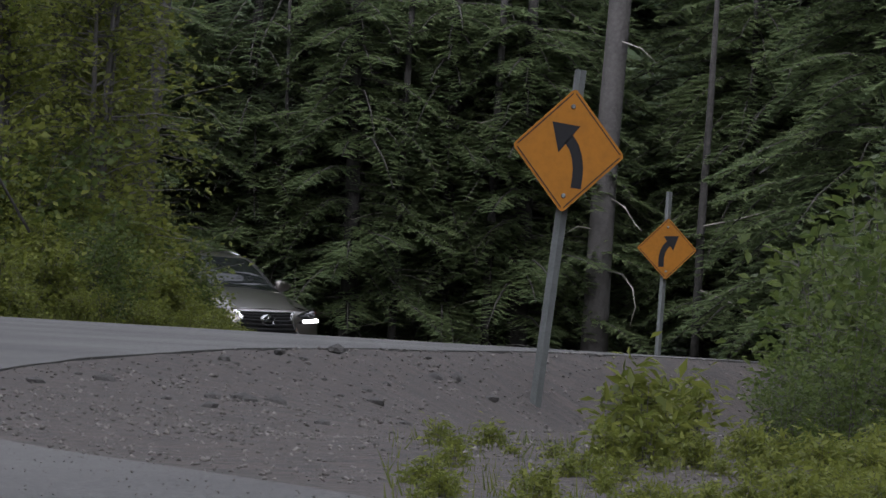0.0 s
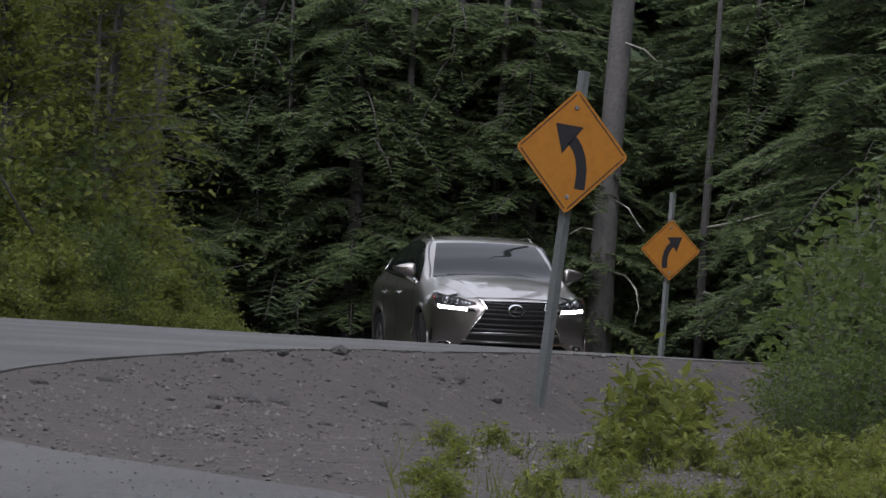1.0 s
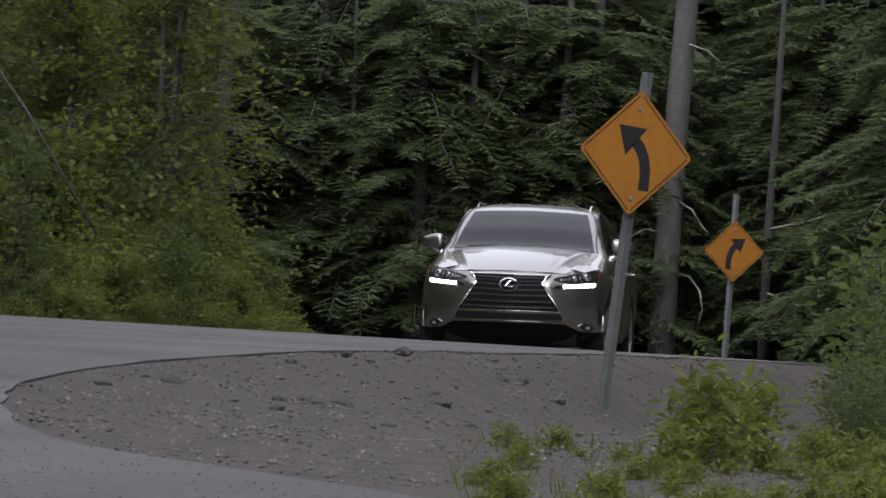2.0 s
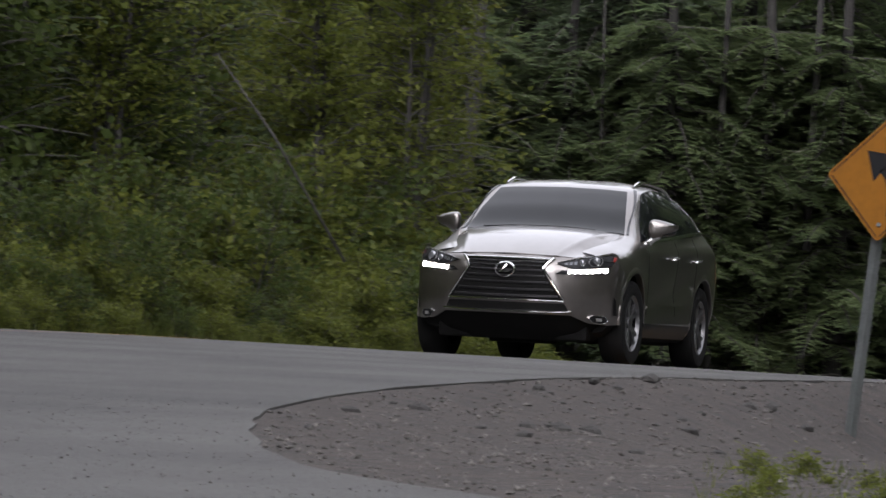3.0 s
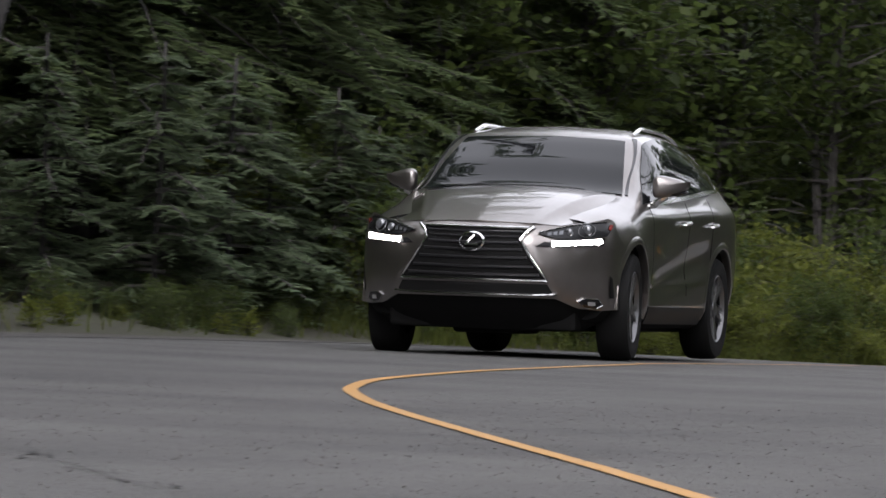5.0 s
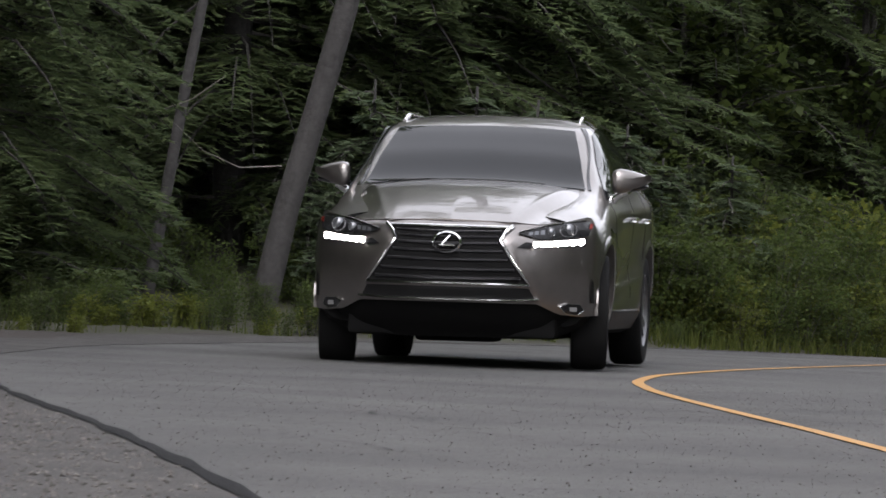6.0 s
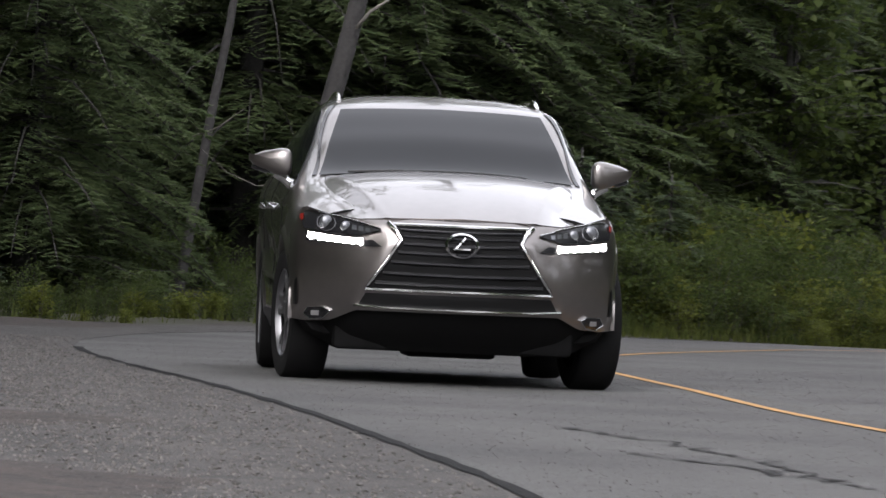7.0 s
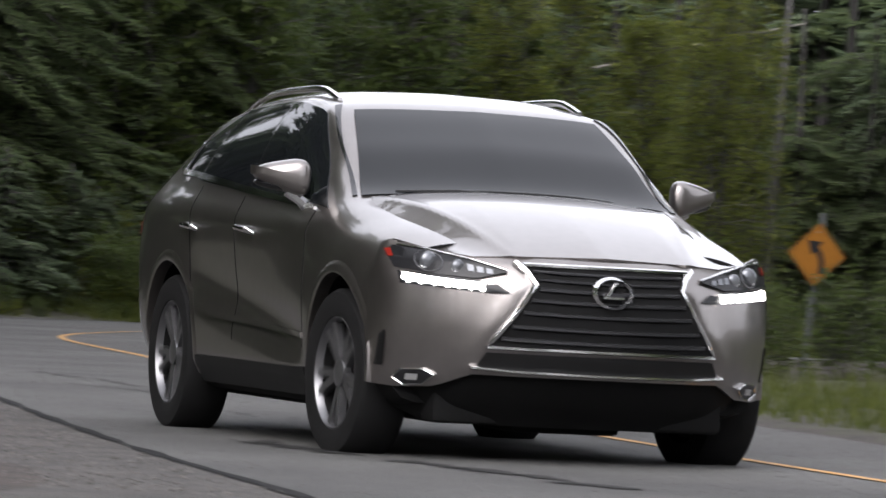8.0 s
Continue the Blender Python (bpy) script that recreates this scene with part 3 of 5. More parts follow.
def build_car():
    car = new("car", None)
    tagged(car, "silver-bronze metallic crossover car with lit daytime running lights", "car")
    # shell
    us = np.concatenate([np.linspace(1.86, 1.0, 22)[:-1], np.linspace(1.0, 0.2, 16)[:-1], np.linspace(0.2, -2.33, 50)])
    vs = np.concatenate([[0, 1, 1.5], np.linspace(2, 9, 43), [9.5, 10]])
    G = body_at(*np.meshgrid(us, vs, indexing="ij")).reshape(len(us), len(vs), 3)
    bm = bmesh.new()
    rings = []
    for i in range(len(us)):
        left = [bm.verts.new(p) for p in G[i]]
        right = [bm.verts.new((p[0], -p[1], p[2])) for p in G[i][1:-1]]
        rings.append(left + right[::-1])
    n = len(rings[0])
    for a, b in zip(rings, rings[1:]):
        for k in range(n):
            bm.faces.new((a[k], a[(k + 1) % n], b[(k + 1) % n], b[k]))
    bm.faces.new(rings[0])
    bm.faces.new(rings[-1][::-1])
    shell = part("body", bm, M_PAINT, car)
    # wheel openings
    bm = bmesh.new()
    for x in (1.33, -1.33):
        for s in (1, -1):
            bmesh.ops.create_cone(bm, cap_ends=True, segments=40, radius1=.425, radius2=.425, depth=.5,
                                  matrix=Matrix.Translation((x, .86 * s, .375)) @ Matrix.Rotation(radians(90), 4, "X"))
    cutter = part("cutter", bm, M_UNDER, None, smooth=False)
    mod = shell.modifiers.new("arches", "BOOLEAN")
    mod.object, mod.operation, mod.solver = cutter, "DIFFERENCE", "EXACT"
    dg = bpy.context.evaluated_depsgraph_get()
    me = bpy.data.meshes.new_from_object(shell.evaluated_get(dg))
    shell.modifiers.clear()
    shell.data = me
    me.materials.clear()
    me.materials.append(M_PAINT)
    me.materials.append(M_UNDER)
    idx = []
    for f in me.polygons:
        c, nn = f.center, f.normal
        dark = abs(c.y) < .72 and c.z < .80 and c.x < 1.80
        for x in (1.33, -1.33):
            if math.hypot(c.x - x, c.z - .375) < .432 and abs(c.y) < .92 and abs(nn.y) < 0.5:
                dark = True
        idx.append(1 if dark or c.z < .33 or nn.x > .8 or (c.x > 1.5 and c.z < .40) else 0)
    me.polygons.foreach_set("material_index", idx)
    me.polygons.foreach_set("use_smooth", [True] * len(me.polygons))
    me.set_sharp_from_angle(angle=radians(35))
    bpy.data.objects.remove(cutter)
    # arch lips
    for x in (1.33, -1.33):
        for s in (1, -1):
            bm = bmesh.new()
            rows = []
            for k in range(25):
                a = radians((10 if x > 0 else -12) + (182 if x > 0 else 204) * k / 24)
                row = []
                for r, dy in ((.416, -.05), (.420, .004), (.436, .009), (.462, .005), (.485, -.006)):
                    px, pz = x + r * math.cos(a), .375 + r * math.sin(a)
                    pz = max(pz, .28)
                    row.append(bm.verts.new((px, (side_y(px, pz) + dy) * s, pz)))
                rows.append(row)
            for a, b in zip(rows, rows[1:]):
                for k in range(4):
                    bm.faces.new((a[k], a[k + 1], b[k + 1], b[k]))
            part("wheel_arch_lip", bm, M_PAINT, car)
    # hood and front skin
    heightfield("hood", np.linspace(-1, 1, 105), np.linspace(0, 1, 33), hood_point, M_PAINT, car, back=(-0.01, 0, -0.012))

    def skin(y, w):
        top = min(hood_edge(y)[1] + 0.004, float(np.interp(abs(y), [.82, .85, .87, .89], [.975, .925, .87, .79])))
        low = float(np.interp(abs(y), [.55, .67, .80, .89], [.405, .345, .335, .345]))
        z = low + (top - low) * w
        # the rear edge follows the wheel opening
        arch = 1.33 + math.sqrt(max(0.0, .445 ** 2 - (z - .375) ** 2))
        return (max(nose(y, z) - 0.012, arch), y, z)

    heightfield("front_bumper", np.concatenate([np.linspace(-.89, -.7, 20), np.linspace(-.68, .68, 41), np.linspace(.7, .89, 20)]), np.linspace(0, 1, 30), skin, M_PAINT, car, back=(-0.03, 0, 0))
    heightfield("lower_bumper", np.linspace(-.86, .86, 45), np.linspace(.19, .41, 8),
                lambda y, z: (nose(y, max(z, .2)) - .045 - (.41 - z) * .35, y, z + float(np.interp(abs(y), [.62, .86], [0, .12])) * (0.41 - z) / .22), M_UNDER, car, "matt black lower bumper and undertray", back=(-0.06, 0, 0.0))
    front_bar("bumper_lip", [(-.56, .435), (-.4, .425), (0, .422), (.4, .425), (.56, .435)], .016, .016, M_CHROME, car, "thin bright strip on the bumper", depth=.03)
    front_patch("air_intake", [(-.54, .428), (.54, .428), (.50, .50), (-.50, .50)], .002, .02, M_BLACKPL, car, "black lower air intake")
    # grille in a spindle shape
    gr = [(-.365, .872), (.365, .872), (.325, .790), (.405, .66), (.505, .522), (-.505, .522), (-.405, .66), (-.325, .790)]
    grille = front_patch("grille", gr, .004, .03, M_UNDER, car, "black spindle grille")
    for k, z in enumerate((.846, .812, .772, .725, .672, .612, .560)):
        hw = float(np.interp(z, [.522, .66, .79, .872], [.49, .39, .312, .350])) - .012
        front_bar("grille_slat", [(-hw, z), (-hw * .5, z - .004), (0, z - .006), (hw * .5, z - .004), (hw, z)], (.013, .019)[k > 1], .016, M_RIM_DARK, grille, depth=.01)
    front_bar("grille_frame", gr, .020, .018, M_CHROME, car, "chrome spindle grille surround", closed=True)
    for s in (1, -1):
        front_bar("grille_hook", [(s * .395, .885), (s * .352, .845), (s * .322, .79)], .022, .020, M_CHROME, car, "bright chrome grille corner")
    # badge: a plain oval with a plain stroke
    bm = bmesh.new()
    for k in range(32):
        a0, a1 = 2 * math.pi * k / 32, 2 * math.pi * (k + 1) / 32
        q = []
        for a in (a0, a1):
            for r, h in ((1.0, .016), (.86, .03), (.78, .016)):
                y, z = .092 * r * math.cos(a), .772 + .068 * r * math.sin(a)
                q.append(bm.verts.new((nose(y, z) + h + .012, y, z)))
        bm.faces.new((q[0], q[1], q[4], q[3]))
        bm.faces.new((q[1], q[2], q[5], q[4]))
    bmesh.ops.remove_doubles(bm, verts=bm.verts, dist=1e-5)
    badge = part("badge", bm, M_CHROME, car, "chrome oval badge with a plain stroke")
    front_bar("badge_stroke", [(-.045, .752), (.045, .752)], .018, .034, M_CHROME, badge)
    front_bar("badge_stroke", [(.018, .815), (-.035, .752)], .018, .034, M_CHROME, badge)
    # lamps
    for s in (1, -1):
        lamp = front_patch("headlight", [(s * .43, .838), (s * .56, .876), (s * .70, .908), (s * .82, .926), (s * .848, .898), (s * .830, .835), (s * .70, .814), (s * .55, .806)], .004, .03, M_INNER, car, "headlight with a clear cover")
        for y, z, r in ((.715, .868, .040), (.615, .850, .030)):
            bm = bmesh.new()
            bmesh.ops.create_uvsphere(bm, u_segments=18, v_segments=10, radius=r, matrix=Matrix.Translation((nose(s * y, z) + .002, s * y, z)) @ Matrix.Diagonal((.5, 1, 1, 1)))
            part("projector_lens", bm, M_LENS, lamp)
            if r < .035:
                continue
            front_bar("projector_ring", [(s * (y + (r + .008) * math.cos(a)), z + (r + .004) * math.sin(a)) for a in np.linspace(0, 2 * math.pi, 13)[:-1]], .005, .009, M_RIM, lamp, closed=True)
        for y in (.500, .535, .570):
            front_patch("lamp_facet", [(s * (y - .012), .846 + (y - .5) * .2), (s * (y + .012), .850 + (y - .5) * .2), (s * (y + .012), .828 + (y - .5) * .1), (s * (y - .012), .826 + (y - .5) * .1)], .007, .006, M_LENS, lamp)
        front_bar("lamp_rim", [(s * .43, .846), (s * .56, .884), (s * .70, .915), (s * .81, .932)], .006, .012, M_CHROME, lamp)
        front_patch("side_reflector", [(s * .832, .915), (s * .848, .910), (s * .846, .880), (s * .832, .880)], .010, .02, M_RED, lamp, "small red lens")
        front_patch("running_light_housing", [(s * .425, .750), (s * .475, .785), (s * .485, .768), (s * .54, .798), (s * .82, .822), (s * .815, .768), (s * .56, .752), (s * .50, .748)], .003, .02, M_INNER, car)
        drl = front_bar("running_light", [(s * .525, .775), (s * .62, .778), (s * .72, .788), (s * .81, .801)], .031, .014, M_DRL, car, "bright white row of running lights")
        for k in range(7):
            y = .535 + k * .043
            z = .768 + k * .0035
            bm = bmesh.new()
            bmesh.ops.create_uvsphere(bm, u_segments=10, v_segments=6, radius=.012, matrix=Matrix.Translation((nose(s * y, z) + .016, s * y, z - .005)))
            part("light_element", bm, M_DRL, drl)
        fog = front_patch("fog_lamp", [(s * .685, .392), (s * .72, .412), (s * .795, .408), (s * .812, .372), (s * .775, .348), (s * .715, .355)], .004, .03, M_GLOSSBLACK, car, "fog lamp in a chrome ring")
        front_bar("fog_ring", [(s * .680, .392), (s * .72, .414), (s * .795, .410), (s * .815, .372), (s * .776, .345), (s * .714, .352)], .005, .007, M_CHROME, fog, closed=True)
        front_patch("fog_bulb", [(s * .735, .392), (s * .775, .392), (s * .775, .366), (s * .735, .366)], .008, .01, M_FOGLIGHT, fog)
        # black patch stands in for the shade in the painted bumper's recess
        front_patch("bumper_duct", [(s * .855, .57), (s * .866, .55), (s * .870, .42), (s * .850, .42), (s * .853, .50)], .002, .02, M_BLACKPL, car)
    # glass
    nu, nv = 31, 15
    for s in (1,):
        U, W = np.meshgrid(np.linspace(-1, 1, nu), np.linspace(0, 1, nv))
        x = .985 + (.335 - .985) * W
        edge = []
        for w in np.linspace(0, 1, nv):
            vv = np.linspace(6.6, 9.5, 60)
            yy = body_at(np.full(60, .985 - .65 * w), vv)[:, 1]
            edge.append(float(np.interp(-(.712 - .145 * w), -yy, vv)))
        vmin = np.repeat(np.array(edge)[:, None], nu, 1)
        P = body_at(x, 10 - (10 - vmin) * abs(U))
        P[:, 1] *= np.sign(U.ravel())
        P[:, 2] += .008
        P[:, 0] += .004
    bm = bmesh.new()
    V = [bm.verts.new(p) for p in P]
    for j in range(nv - 1):
        for i in range(nu - 1):
            bm.faces.new((V[j * nu + i], V[j * nu + i + 1], V[(j + 1) * nu + i + 1], V[(j + 1) * nu + i]))
    part("windscreen", bm, M_GLASS, car, "dark reflecting windscreen")
    bm = bmesh.new()
    v, f = tube_data([(.925 + .06 * (1 - u * u), .78 * u, 1.172 - .075 * abs(u) ** 2.5 - .05 * max(0.0, abs(u) - .85)) for u in np.linspace(-.93, .93, 21)], [.013] * 21, 6)
    q = [bm.verts.new(p) for p in v]
    for g in f:
        bm.faces.new([q[i] for i in g])
    part("cowl", bm, M_BLACKPL, car, "black strip below the windscreen")
    for a, b in (((1.02, .66, 1.122), (.975, .06, 1.172)), ((1.035, -.02, 1.160), (.965, -.55, 1.158))):
        bm = bmesh.new()
        v, f = tube_data([a, ((a[0] + b[0]) / 2, (a[1] + b[1]) / 2, (a[2] + b[2]) / 2 + .012), b], [.010, .010, .006], 6)
        q = [bm.verts.new(p) for p in v]
        for g in f:
            bm.faces.new([q[i] for i in g])
        part("wiper", bm, M_BLACKPL, car)
    for s in (1, -1):
        patch("pillar_trim", [(.97, 6.98), (.25, 7.98), (.25, 8.15), (.97, 7.14)], 16, 4, .006, M_GLOSSBLACK, car, s)
        patch("front_window", [(.92, 6.16), (-.26, 6.10), (-.26, 7.76), (.30, 7.68)], 16, 8, .005, M_GLASS, car, s, "dark tinted side window")
        patch("rear_window", [(-.31, 6.10), (-1.10, 6.10), (-1.00, 7.70), (-.31, 7.76)], 14, 8, .005, M_GLASS, car, s, "dark tinted side window")
        patch("quarter_window", [(-1.14, 6.12), (-1.49, 6.32), (-1.42, 6.90), (-1.04, 7.64)], 8, 8, .005, M_GLASS, car, s)
        patch("door_pillar", [(-.255, 6.10), (-.315, 6.10), (-.315, 7.77), (-.255, 7.77)], 4, 10, .0045, M_GLOSSBLACK, car, s, "gloss black door pillar")
        patch("door_pillar", [(-1.09, 6.10), (-1.15, 6.12), (-1.05, 7.65), (-.99, 7.71)], 4, 10, .0045, M_GLOSSBLACK, car, s, "gloss black door pillar")
        patch("window_trim", [(.76, 6.00), (-1.50, 6.16), (-1.50, 6.28), (.76, 6.10)], 24, 3, .009, M_CHROME, car, s, "chrome strip under the windows")
        patch("window_trim", [(-1.50, 6.20), (-1.58, 6.30), (-1.48, 6.98), (-1.43, 6.90)], 4, 6, .010, M_CHROME, car, s, "chrome strip behind the windows")
        patch("sill_cladding", [(.86, 1.6), (-.86, 1.6), (-.86, 2.42), (.86, 2.42)], 20, 5, .010, M_BLACKPL, car, s, "black plastic sill")
        patch("sill_trim", [(.80, 3.0), (-.84, 3.25), (-.84, 3.38), (.80, 3.10)], 20, 3, .012, M_PAINT, car, s)
        for x0, x1 in ((.80, .785), (-.285, -.30), (-.98, -1.02)):
            patch("door_gap", [(x0, 2.8), (x0 - .008, 2.8), (x1 - .008, 6.0), (x1, 6.0)], 2, 14, .0015, M_UNDER, car, s)
        for x in (-.10, -1.00):
            bm = bmesh.new()
            pts = [(x + .10, .900, .945), (x + .08, .938, .955), (x - .06, .942, .965), (x - .10, .905, .965)]
            v, f = tube_data([(a, b * s, c) for a, b, c in pts], [.012, .014, .014, .010], 8)
            q = [bm.verts.new(p) for p in v]
            for g in f:
                bm.faces.new([q[i] for i in g])
            part("door_handle", bm, M_CHROME, car, "chrome door handle")
        # mirror
        bm = bmesh.new()
        bmesh.ops.create_uvsphere(bm, u_segments=24, v_segments=16, radius=1)
        for v in bm.verts:
            x, y, z = v.co
            x, y, z = [math.copysign(abs(q) ** 0.62, q) for q in (x, y, z)]
            wide = 1.0 - 0.22 * y
            v.co = (0.58 + x * .080 * (1 if x > 0 else .45) - y * .045, s * (.965 + y * .122), 1.190 + z * .078 * wide + (-.010 * y if z > 0 else .026 * (y + 1)))
        mir = part("mirror", bm, M_PAINT, car, "painted door mirror on a chrome stalk")
        bm = bmesh.new()
        bmesh.ops.create_uvsphere(bm, u_segments=20, v_segments=10, radius=1)
        for v in bm.verts:
            x, y, z = v.co
            v.co = (0.575 + x * .07 - y * .04, s * (.955 + y * .117), 1.146 + z * .026 + .012 * (y + 1))
        part("mirror_trim", bm, M_GLOSSBLACK, mir, "gloss black mirror underside")
        bm = bmesh.new()
        v, f = tube_data([(.60, s * .845, 1.075), (.60, s * .875, 1.10), (.595, s * .93, 1.14)], [.030, .024, .030], 8)
        q = [bm.verts.new(p) for p in v]
        for g in f:
            bm.faces.new([q[i] for i in g])
        part("mirror_stalk", bm, M_CHROME, mir)
        # roof rail
        bm = bmesh.new()
        rl = []
        for k in range(15):
            x = .13 - 1.55 * k / 14
            p = body_at([x], [8.25])[0]
            h = .024 * min(1, math.sin(math.pi * (k + .02) / 14.04) * 2.2)
            rl.append((x, s * (p[1] + .004), p[2] + h + .004))
        v, f = tube_data(rl, [.012] + [.016] * 13 + [.011], 8)
        q = [bm.verts.new(p) for p in v]
        for g in f:
            bm.faces.new([q[i] for i in g])
        part("roof_rail", bm, M_CHROME, car, "bright metal roof rail")
        bm = bmesh.new()
        box(bm, -1.98, s * .80, .93, .36, .10, .12, bevel=.03)
        part("tail_light", bm, M_RED, car, "red tail light")
    # underside
    bm = bmesh.new()
    box(bm, 0.0, 0, .27, 3.9, 1.30, .16, bevel=.03)
    box(bm, 1.55, 0, .20, .5, .5, .08, bevel=.03)
    box(bm, 1.65, .34, .215, .35, .24, .06, bevel=.02)
    box(bm, -1.33, 0, .25, .25, .5, .14, bevel=.05)
    part("undertray", bm, M_UNDER, car)
    wheels = [build_wheel(car, x, s) for x in (1.33, -1.33) for s in (1, -1)]
    return car, wheels


M_RIM_DARK = mat("grey_slat", (0.032, 0.032, 0.034), 0.28, 0.55)
car, wheels = build_car()


# ---- vegetation ----
rng = np.random.default_rng(7)


def tri_mesh(name, V, Fc):
    """A triangle mesh from arrays."""
    me = bpy.data.meshes.new(name)
    me.vertices.add(len(V))
    me.vertices.foreach_set("co", np.asarray(V, np.float32).ravel())
    me.loops.add(len(Fc) * 3)
    me.loops.foreach_set("vertex_index", np.asarray(Fc, np.int32).ravel())
    me.polygons.add(len(Fc))
    me.polygons.foreach_set("loop_start", np.arange(0, len(Fc) * 3, 3, dtype=np.int32))
    me.update()
    me.validate()
    return me


def unit(a):
    return a / (np.linalg.norm(a, axis=-1, keepdims=True) + 1e-9)


def needle_leaves(base, along, side_up, length, width):
    """One narrow triangle for each tuft of needles."""
    w = unit(np.cross(along, side_up)) * width[:, None] * 0.5
    V = np.stack([base - w, base + w, base + along * length[:, None]], 1).reshape(-1, 3)
    return V, np.arange(len(V)).reshape(-1, 3)


def bough(h, ang, L, droop, step, tuft):
    """Needle tufts of one flat, drooping bough, and its axis."""
    n = max(4, int(L / step))
    s = np.linspace(0.12, 1, n) * L
    d = np.array([math.cos(ang), math.sin(ang), 0])
    sd = np.array([-math.sin(ang), math.cos(ang), 0])
    zz = h + 0.14 * s - droop * (s / L) ** 2 * L
    axis = d * s[:, None] + np.stack([0 * s, 0 * s, zz], 1)
    base, way, ln = [], [], []
    for sg in (-1, 1):
        tl = np.minimum(0.46 * (L - s) + 0.10, 0.62) * rng.uniform(0.65, 1.15, n)
        fw = unit(d * rng.uniform(0.55, 0.85, n)[:, None] + sd * sg + np.stack([0 * s, 0 * s, rng.uniform(-0.40, 0.02, n)], 1))
        for k in np.arange(0.12, 1.0, 0.17):
            m = tl > 0.10
            p = axis + fw * (tl * k)[:, None] + np.stack([0 * s, 0 * s, -0.22 * (tl * k) ** 2], 1)
            for sg2 in (-1, 1):
                q = unit(fw + sg2 * d * rng.uniform(0.2, 0.9, n)[:, None] + rng.normal(0, 0.16, (n, 3)))
                base.append(p[m]), way.append(q[m]), ln.append((tuft * rng.uniform(0.7, 1.3, n) * (1.1 - 0.4 * k))[m])
    return np.concatenate(base), np.concatenate(way), np.concatenate(ln), axis


def conifer(name, label, height, radius, low, n_low, n_high, tuft=0.15, step=0.10, material=None, dense_to=6.0, trunk_r=0.16, bare=0.0, droop=0.30):
    """A conifer: tapered trunk and a crown of drooping boughs in layers, finest where they are near the road."""
    tree = new(name, None)
    tagged(tree, label, "tree")
    zs = np.linspace(-0.3, height * 0.86, 9)
    v, f = tube_data([(0.04 * math.sin(z), 0.04 * math.cos(z * 0.7), z) for z in zs], [trunk_r * (1 - 0.93 * (max(z, 0) / height)) + 0.01 for z in zs], 10)
    mesh_ob("trunk", v, f, M_DARKBARK, tree, smooth=True)
    B, W, Ln, axes = [], [], [], []
    for k in range(n_low + n_high):
        fine = k < n_low
        h = rng.uniform(low, dense_to) if fine else rng.uniform(dense_to, height * 0.97)
        R = radius * (1 - h / height) ** 0.8 * rng.uniform(0.65, 1.12)
        if h < bare and rng.random() < 0.6:
            continue
        if R < 0.25:
            continue
        b, w, l, ax = bough(h, rng.uniform(0, 2 * math.pi), R, droop * rng.uniform(0.5, 1.5), step if fine else step * 2.6, tuft if fine else tuft * 2.2)
        if not fine:
            keep = rng.random(len(b)) < 0.5
            b, w, l = b[keep], w[keep], l[keep]
        B.append(b), W.append(w), Ln.append(l)
        axes.append((ax, h))
    B, W, Ln = np.concatenate(B), np.concatenate(W), np.concatenate(Ln)
    V, Fc = needle_leaves(B, W, unit(np.array([[0, 0, 1.0]]) + rng.normal(0, 0.25, B.shape)), Ln, Ln * 0.36)
    me = tri_mesh("crown", V, Fc)
    me.materials.append(material or M_NEEDLE)
    crown = new("crown", me)
    crown.parent = tree
    tagged(crown, kind="stuff")
    V, Fc, o = [], [], 0
    for ax, h in axes:
        if h > dense_to:
            continue
        p = [np.array([0, 0, h])] + [ax[i] for i in (len(ax) // 3, 2 * len(ax) // 3, len(ax) - 1)]
        v, f = tube_data(p, [0.022, 0.016, 0.010, 0.004], 4)
        V += v
        Fc += [tuple(i + o for i in g) for g in f[:-2]]
        o += len(v)
    if V:
        tagged(mesh_ob("branchwork", V, Fc, M_BARK, tree), kind="stuff")
    return tree


def leaf_quads(base, n_out, length, width):
    """Two triangles for each broad leaf, folded along its middle."""
    up = unit(np.array([[0, 0, 1.0]]) + rng.normal(0, 0.45, base.shape))
    al = unit(n_out + rng.normal(0, 0.6, base.shape) + np.array([[0, 0, -0.25]]))
    w = unit(np.cross(al, up)) * width[:, None] * 0.5
    up = np.cross(w, al)
    mid = base + al * (length * 0.45)[:, None]
    a, b, c, d = base, mid + w + unit(up) * 0.008, base + al * length[:, None], mid - w + unit(up) * 0.008
    V = np.stack([a, b, c, d], 1).reshape(-1, 3)
    i = np.arange(len(base))[:, None] * 4
    Fc = np.concatenate([i + np.array([[0, 1, 2]]), i + np.array([[0, 2, 3]])], 0)
    return V, Fc


